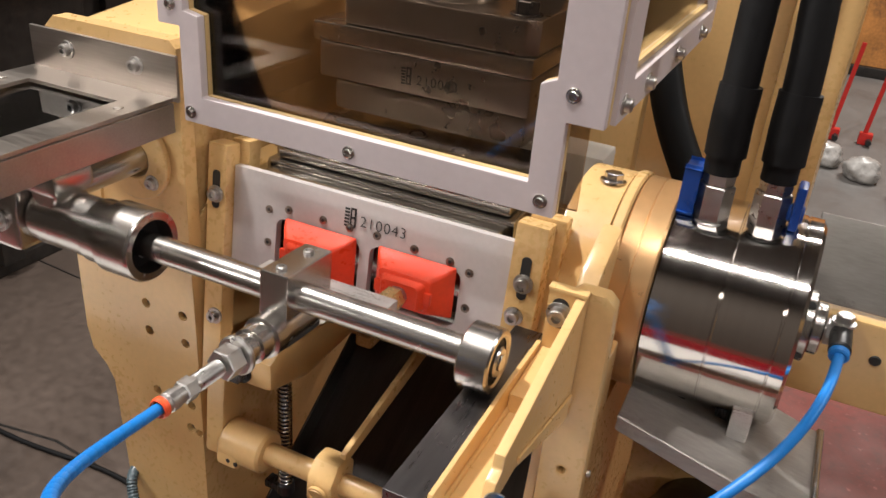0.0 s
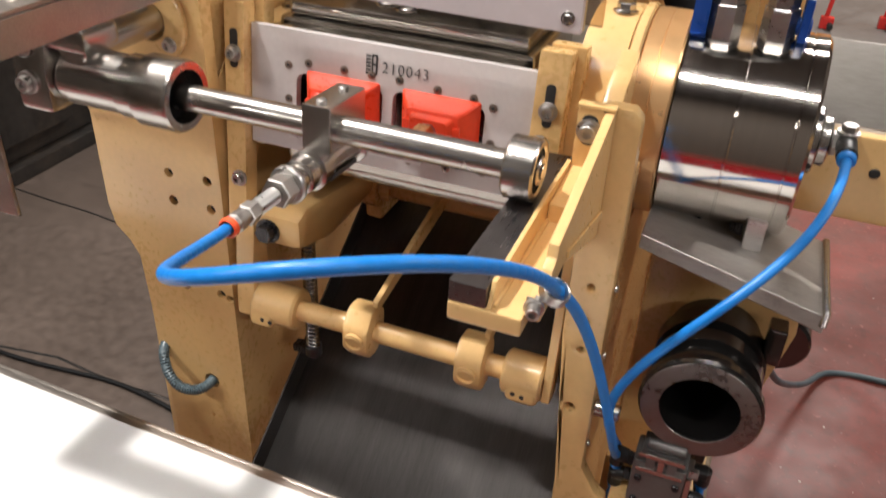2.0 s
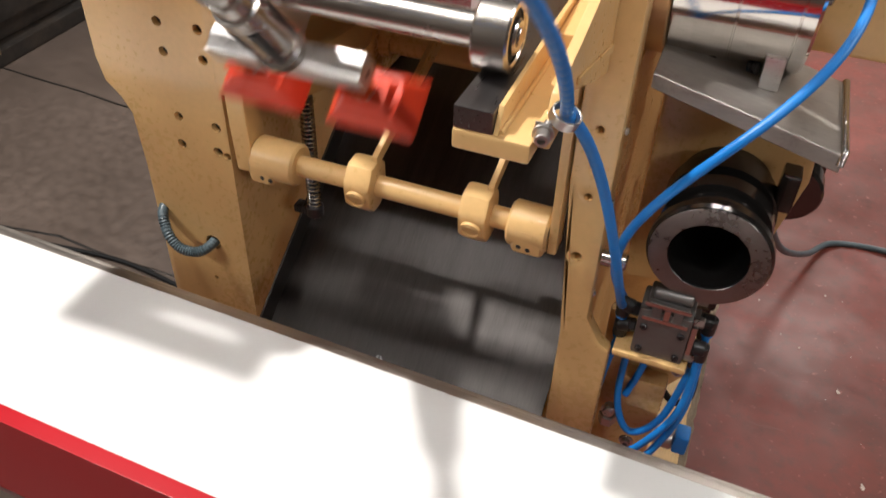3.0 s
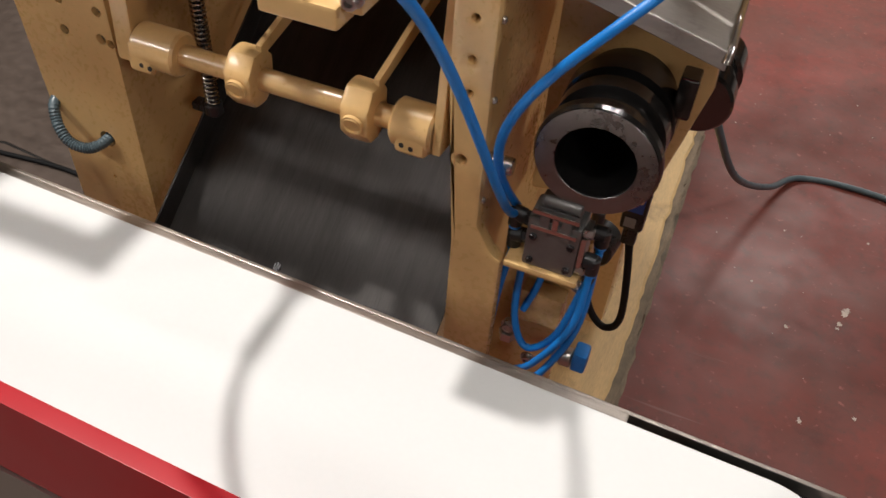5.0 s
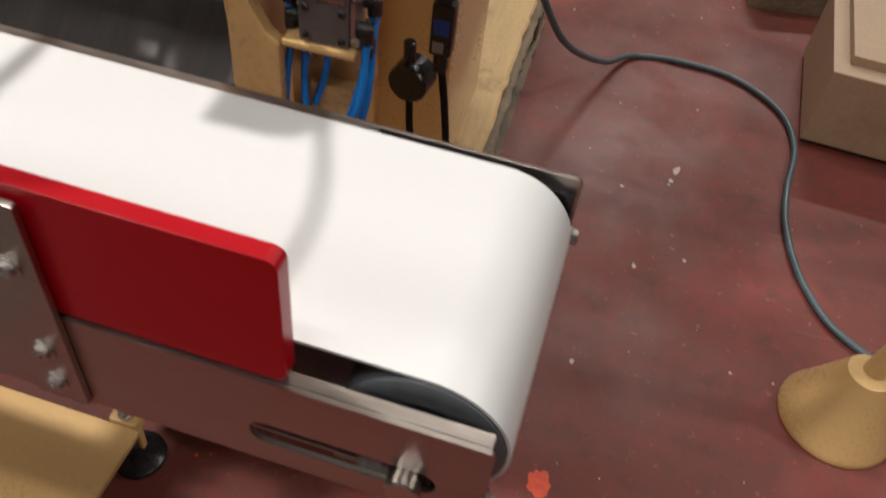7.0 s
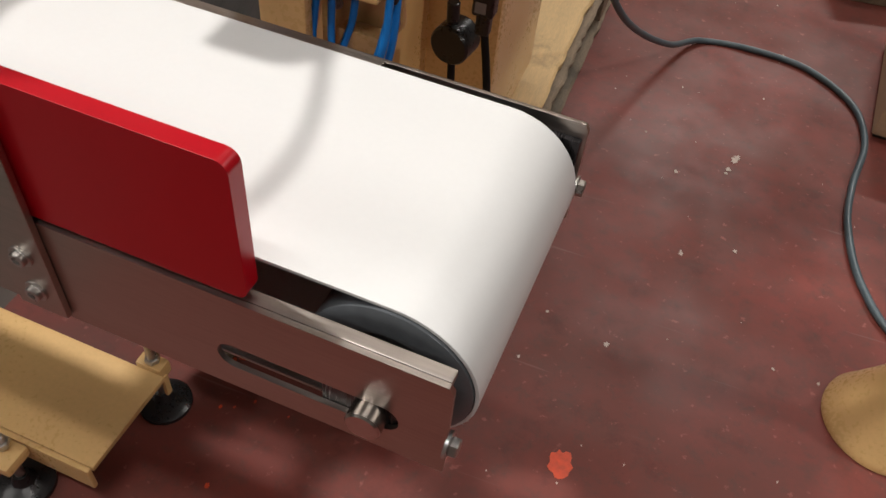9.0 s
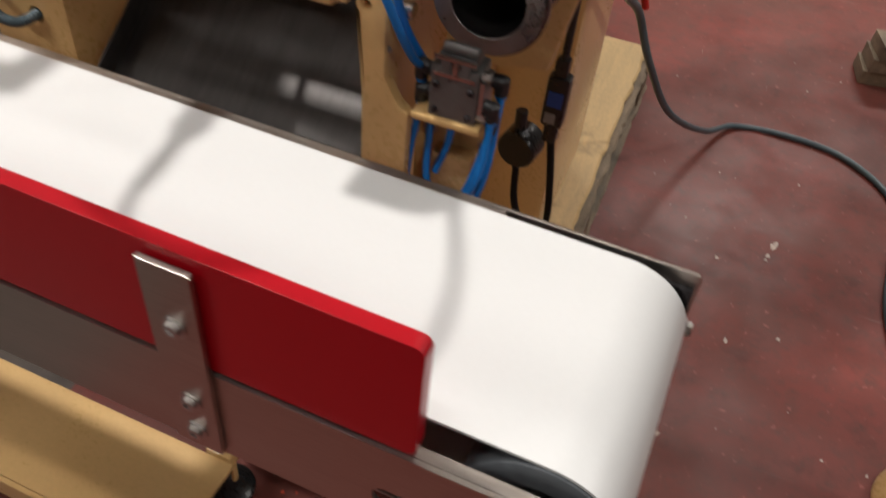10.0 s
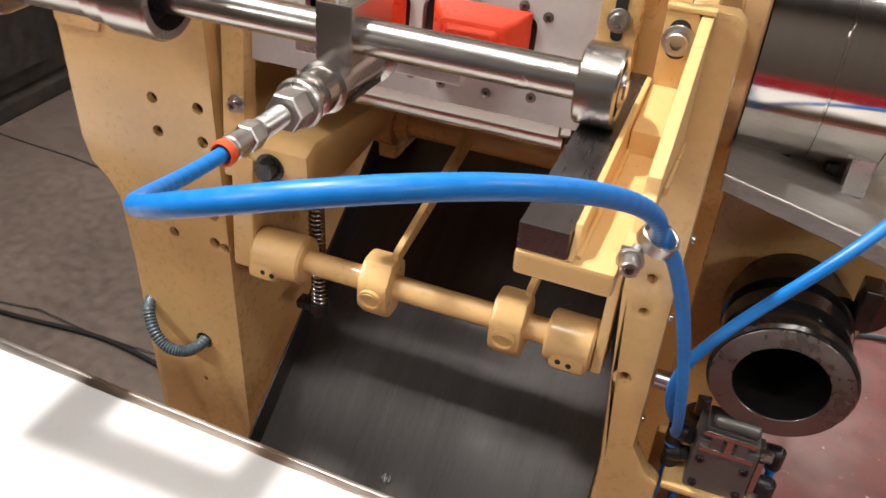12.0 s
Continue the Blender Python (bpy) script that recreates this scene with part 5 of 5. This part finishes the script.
# ---------------------------------------------------------------- things round the press
def rough_board(x0, x1, y0, y1, z0, z1, wear, seed):
    """A sawn board whose long edges are chewed and splintered."""
    bm = bmesh.new()
    count = 60
    rows = []
    for k in range(count + 1):
        y = y0 + (y1 - y0) * k / count
        left = x0 + wear * (noise.noise(Vector((seed, y * 30, 0.0))) + 0.5 * noise.noise(Vector((seed, y * 90, 4.0))))
        right = x1 + wear * (noise.noise(Vector((seed + 9, y * 30, 0.0))) + 0.5 * noise.noise(Vector((seed + 9, y * 90, 4.0))))
        drop = abs(wear) * 0.8 * max(0.0, noise.noise(Vector((seed + 5, y * 22, 1.0))))
        lift = 0.0012 * noise.noise(Vector((seed, y * 8, 2.0)))
        rows.append([bm.verts.new(p) for p in ((left, y, z0), (left, y, z1 - 0.003), (left + 0.004, y, z1 + lift), (right - 0.006, y, z1 + lift), (right, y, z1 - 0.004 - drop), (right - 0.003, y, z0))])
    for p, q in zip(rows, rows[1:]):
        for k in range(6):
            bm.faces.new((p[k], p[(k + 1) % 6], q[(k + 1) % 6], q[k]))
    bm.faces.new(rows[0])
    bm.faces.new(rows[-1][::-1])
    return tidy(bm, 0.5)


def pallet():
    p = thing("pallet", (-0.6, 1.1, 0.0), "rough pale wooden pallet with splintered grey edges under the press", "pallet")
    for k in range(6):
        x = -1.02 + k * 0.14
        part("board", rough_board(x, x + (0.122 if k < 5 else 0.135), 0.42, 1.93, 0.118, 0.14, 0.002 if k < 5 else 0.007, k * 3.7), WOOD, p)
    for x in (-1.02, -0.62, -0.265):
        for y in (0.46, 1.10, 1.80):
            part("block", box(x, x + 0.10, y, y + 0.12, 0.022, 0.098, 0.004), OLDWOOD, p)
        part("runner", rough_board(x, x + 0.105, 0.42, 1.93, 0.0, 0.0215, 0.005, x), OLDWOOD, p)
    part("side_rail", rough_board(-0.235, -0.168, 0.43, 1.92, 0.0985, 0.1175, 0.009, 2.2), OLDWOOD, p)
    for y in (0.46, 1.10, 1.80):
        part("stringer", box(-1.02, -0.24, y, y + 0.12, 0.0985, 0.1175, 0.003), OLDWOOD, p)


def cone_foot():
    c = thing("stand_foot", (0.603, 0.78, 0.0), "cream conical foot of a leaning pole", "stand")
    part("cone", lathe((0.603, 0.780, 0.0), (0.603, 0.780, 0.2), [(0, 0.104), (0.002, 0.108), (0.010, 0.108), (0.016, 0.104), (0.14, 0.045), (0.150, 0.040), (0.152, 0.02)], 56), CREAM, c)
    part("pole", rod_bm((0.603, 0.780, 0.13), (0.90, 1.02, 1.0), 0.021, 28), CREAM, c)


def crate():
    c = thing("cardboard_box", (0.9, 1.9, 0.0), "low plain cardboard box on the floor", "box")
    part("box_body", prism([(0.567, 1.64), (1.10, 1.60), (1.13, 2.05), (0.60, 2.09)], 0.012, 0.22, "z", 0.006), CARD, c)
    part("lid", prism([(0.61, 1.69), (1.11, 1.65), (1.14, 2.03), (0.64, 2.07)], 0.2205, 0.245, "z", 0.004), CARD, c)
    part("underlay", prism([(0.575, 1.65), (1.09, 1.61), (1.12, 2.04), (0.61, 2.08)], 0.0, 0.0115, "z", 0.002), DARKIRON, c)
    part("paper_label", prism([(0.74, 2.00), (0.84, 1.98), (0.85, 2.04), (0.75, 2.06)], 0.2452, 0.2457, "z", 0), PAPER, c)
    for k in range(3):
        part("print_bar", prism([(0.72 + k * 0.03, 1.80), (0.735 + k * 0.03, 1.797), (0.737 + k * 0.03, 1.81), (0.722 + k * 0.03, 1.813)], 0.2452, 0.2456, "z", 0), INKSHADE, c)
    solo("purple_packet", box(0.80, 0.93, 2.00, 2.06, 0.246, 0.27, 0.006), PURPLE, "small purple packet on a cardboard box", "packet")
    for k, (x, y, a) in enumerate(((0.56, 2.38, 8), (0.95, 2.50, -4), (1.2, 2.3, 12))):
        s = thing("timber_offcut", (x, y, 0.0), "stack of short weathered timber offcuts", "timber")
        for j in range(3):
            part("plank", box(-0.13, 0.17, -0.06, 0.06, 0.001 + j * 0.046, 0.046 + j * 0.046, 0.004, Matrix.Translation((x + 0.01 * j, y, 0)) @ Matrix.Rotation(radians(a + 3 * j), 4, "Z")), OLDWOOD, s)


def floor_cables():
    solo("power_lead", tube(spline([(-0.20, 1.02, 0.74), (-0.197, 1.10, 0.67), (-0.182, 1.25, 0.57), (-0.14, 1.31, 0.44), (-0.07, 1.45, 0.25), (0.03, 1.70, 0.07), (0.11, 1.86, 0.010), (0.25, 1.885, 0.0085), (0.40, 1.86, 0.0085), (0.52, 1.75, 0.0085), (0.555, 1.6, 0.0085),
                                    (0.53, 1.42, 0.0085), (0.525, 1.27, 0.0085), (0.56, 1.10, 0.0085), (0.65, 0.97, 0.0085), (0.9, 0.85, 0.0085), (1.4, 0.9, 0.0085)], 12), 0.0082, 14), GREYHOSE, "dark grey rubber power lead lying on the floor", "cable")
    solo("floor_cable", tube(spline([(-1.0, 0.62, 0.0065), (-1.25, 0.92, 0.0065), (-1.6, 1.02, 0.0065), (-2.1, 1.0, 0.0065), (-3.0, 1.15, 0.0065)], 12), 0.0062, 12), RUBBER, "black cable lying on the concrete floor", "cable")


def cable_joint():
    j = thing("cable_connector", (-0.20, 0.98, 0.76), "dark cable connector with a red tie hanging at the press", "connector")
    part("connector_body", merge(rod_bm((-0.20, 1.02, 0.735), (-0.205, 0.93, 0.80), 0.026), rod_bm((-0.199, 1.045, 0.717), (-0.20, 1.015, 0.74), 0.014)), BLACKPL, j)
    part("cable_gland", rod_bm((-0.205, 0.935, 0.797), (-0.21, 0.80, 0.88), 0.036), DARK, j)
    part("red_tie", merge(ring_bm((-0.199, 1.0, 0.75), (-0.1985, 1.008, 0.744), 0.030, 0.024), rod_bm((-0.17, 1.0, 0.75), (-0.155, 1.01, 0.70), 0.006)), REDCLAMP, j)


def background():
    d = thing("dark_machine", (-3.4, 2.4, 0.0), "large dark iron machine at the back of the shop", "machine")
    part("body", box(-4.3, -2.75, 0.3, 6.0, 0.06, 2.0, 0.02), DARKIRON, d)
    part("plinth", box(-4.25, -2.70, 0.25, 6.0, 0.0, 0.0595, 0.01), DARKIRON, d)
    for k in range(6):
        for z0, z1 in ((0.14, 0.50), (0.58, 0.98), (1.06, 1.5), (1.58, 1.95)):
            part("panel", box(-2.7495, -2.715, 0.38 + 0.9 * k, 1.18 + 0.9 * k, z0, z1, 0.01), DARKIRON, d)
    part("ledge", box(-2.7495, -2.62, 0.3, 6.0, 1.0, 1.04, 0.006), DARKIRON, d)
    part("side_frame", box(-2.7495, -2.66, 1.55, 1.64, 0.06, 0.99, 0.006), DARKIRON, d)
    b = thing("orange_board", (0.9, 7.4, 0.0), "stained orange board standing at the far end", "board")
    part("board", box(-0.6, 3.2, 7.4, 7.45, 0.08, 2.6, 0.006), RUSTWOOD, b)
    part("base", box(-0.6, 3.2, 7.35, 7.6, 0.0, 0.0795, 0.01), DARKIRON, b)
    for x, y, lean in ((-0.115, 5.40, 0.03), (0.075, 5.42, 0.05), (0.42, 5.60, 0.04)):
        k = thing("bar_clamp", (x, y, 0.0), "red bar clamp standing on the far floor", "clamp")
        part("clamp_bar", box(-0.013, 0.013, -0.006, 0.006, 0.0, 0.56, 0.002, Matrix.Translation((x, y, 0.05)) @ Matrix.Rotation(radians(4), 4, "Y") @ Matrix.Rotation(lean, 4, "X")), REDCLAMP, k)
        part("clamp_jaw", box(x - 0.03, x + 0.05, y - 0.03, y + 0.03, 0.0, 0.075, 0.012), REDCLAMP, k)
        part("clamp_screw", rod_bm((x + 0.03, y - 0.08, 0.03), (x + 0.03, y - 0.03, 0.03), 0.018), BLACKPL, k)
    rnd = random.Random(3)
    for x, y, r in ((-0.12, 4.87, 0.10), (0.08, 4.72, 0.10), (0.32, 4.50, 0.10)):
        bm = bmesh.new()
        bmesh.ops.create_icosphere(bm, subdivisions=4, radius=r)
        for v in bm.verts:
            v.co *= 1 + 0.22 * noise.noise(v.co * 14) + 0.1 * noise.noise(v.co * 40 + Vector((x, 0, 0)))
            v.co.z = max(v.co.z * 0.75, -r * 0.55)
            v.co += Vector((x, y, r * 0.55))
        solo("plastic_bag", tidy(bm, 1.2), BAG, "crumpled white plastic bag on the floor", "bag")


# ---------------------------------------------------------------- build
chip_flakes()
floor_cracks()
left_column()
right_column()
roller_drum()
splash_tray()
beam_behind()
press_back()
delivery_chute()
guard()
feed_tray()
roller_rail()
valve_group()
standing_hoses()
rocker = build_rocker()
carriage = build_carriage()
arm = build_arm()
die_block = build_die_block()
head = build_head()
hose_links = build_hose()
conveyor()
pallet()
cone_foot()
crate()
floor_cables()
cable_joint()
background()

# ---------------------------------------------------------------- the stamping cycle
CYCLE, CENTRE = 1.715, 1.04
# time in the cycle, arm degrees, rod y, rocker degrees, head lift, die turn
BEATS = [
    (-0.8575, 87, 0.360, 7.2, 0.00, 0),
    (-0.66, 86.5, 0.359, 7.0, 0.00, 0),
    (-0.54, 82, 0.340, 6.0, 0.01, 0),
    (-0.44, 72, 0.318, 5.2, 0.04, 0),
    (-0.34, 50, 0.297, 3.5, 0.09, 0),
    (-0.25, 30, 0.283, 2.0, 0.14, 8),
    (-0.14, 8, 0.269, -5.0, 0.16, 40),
    (0.0, 0, 0.262, -7.4, 0.16, 78),
    (0.14, 8, 0.267, -6.6, 0.15, 90),
    (0.25, 42, 0.283, -2.0, 0.10, 90),
    (0.34, 70, 0.304, 2.0, 0.05, 90),
    (0.46, 84, 0.330, 5.0, 0.00, 90),
    (0.62, 86.5, 0.356, 7.0, 0.00, 90),
]


def rod_height(y):
    """The roller runs on the sloping rail."""
    return ROD_Z - 0.02 * (y - 0.262)


def arm_pose(y, deg):
    return pose(ARM_X, y, rod_height(y), deg, 0, 0)


def hose_points(y, deg):
    m = arm_pose(y, deg)
    tip = m @ Vector((0, -0.0285, 0.144))
    way = (m.to_3x3() @ Vector((0, 0, 1))).normalized()
    s = deg / 87
    ends = [tip, tip + way * (0.065 + 0.017 * s), Vector((-0.402, 0.155, 1.519)).lerp(Vector((-0.529, -0.05, 1.305)), s),
            Vector((-0.319, 0.049, 1.415)).lerp(Vector((-0.37, 0.036, 1.368)), s), Vector((-0.380, 0.250, 1.181))]
    raw = []
    for k in range(160):
        u = k / 159
        raw.append(sum((c * (1 - u) ** (4 - n) * u ** n * e for n, (c, e) in enumerate(zip((1, 4, 6, 4, 1), ends))), Vector()))
    run = [0.0]
    for a, b in zip(raw, raw[1:]):
        run.append(run[-1] + (b - a).length)
    out, k = [], 0
    for i in range(LINKS + 1):
        want = run[-1] * i / LINKS
        while k < len(run) - 2 and run[k + 1] < want:
            k += 1
        out.append(raw[k].lerp(raw[k + 1], (want - run[k]) / max(1e-9, run[k + 1] - run[k])))
    return out


def motions():
    """All that moves, through seven cycles."""
    rows = []
    for n in range(-1, 8):
        for p, deg, y, rock, lift, turn in BEATS:
            rows.append((CENTRE + n * CYCLE + p, deg, y, rock, lift, turn + 90 * n))
    rows.sort()
    first = max(i for i, r in enumerate(rows) if r[0] <= 0)
    last = min(i for i, r in enumerate(rows) if r[0] >= 12.0)

    def between(a, b, t):
        s = (t - a[0]) / (b[0] - a[0])
        return (t, *[u + (v - u) * s for u, v in zip(a[1:], b[1:])])
    keys = [between(rows[first], rows[first + 1], 0.0)] + rows[first + 1:last] + [between(rows[last - 1], rows[last], 12.0)]
    walk(arm, [(t, arm_pose(y, deg)) for t, deg, y, rock, lift, turn in keys])
    walk(carriage, [(t, pose(0.005, y, rod_height(y))) for t, deg, y, rock, lift, turn in keys])
    walk(rocker, [(t, pose(*PIVOT, -rock, 0, 0)) for t, deg, y, rock, lift, turn in keys])
    walk(head, [(t, pose(0, 0, 1.312 + lift)) for t, deg, y, rock, lift, turn in keys])
    walk(die_block, [(t, pose(0, 0.605, 1.160, turn, 0, 0)) for t, deg, y, rock, lift, turn in keys])
    tracks = [[] for _ in hose_links]
    for t, deg, y, rock, lift, turn in keys:
        pts = hose_points(y, deg)
        for k, (a, b) in enumerate(zip(pts, pts[1:])):
            q = Vector((0, 0, 1)).rotation_difference(b - a)
            tracks[k].append((t, Matrix.Translation((a + b) / 2 - (b - a).normalized() * LINK_LENGTH / 2) @ q.to_matrix().to_4x4()))
    for ob, track in zip(hose_links, tracks):
        walk(ob, track)


motions()
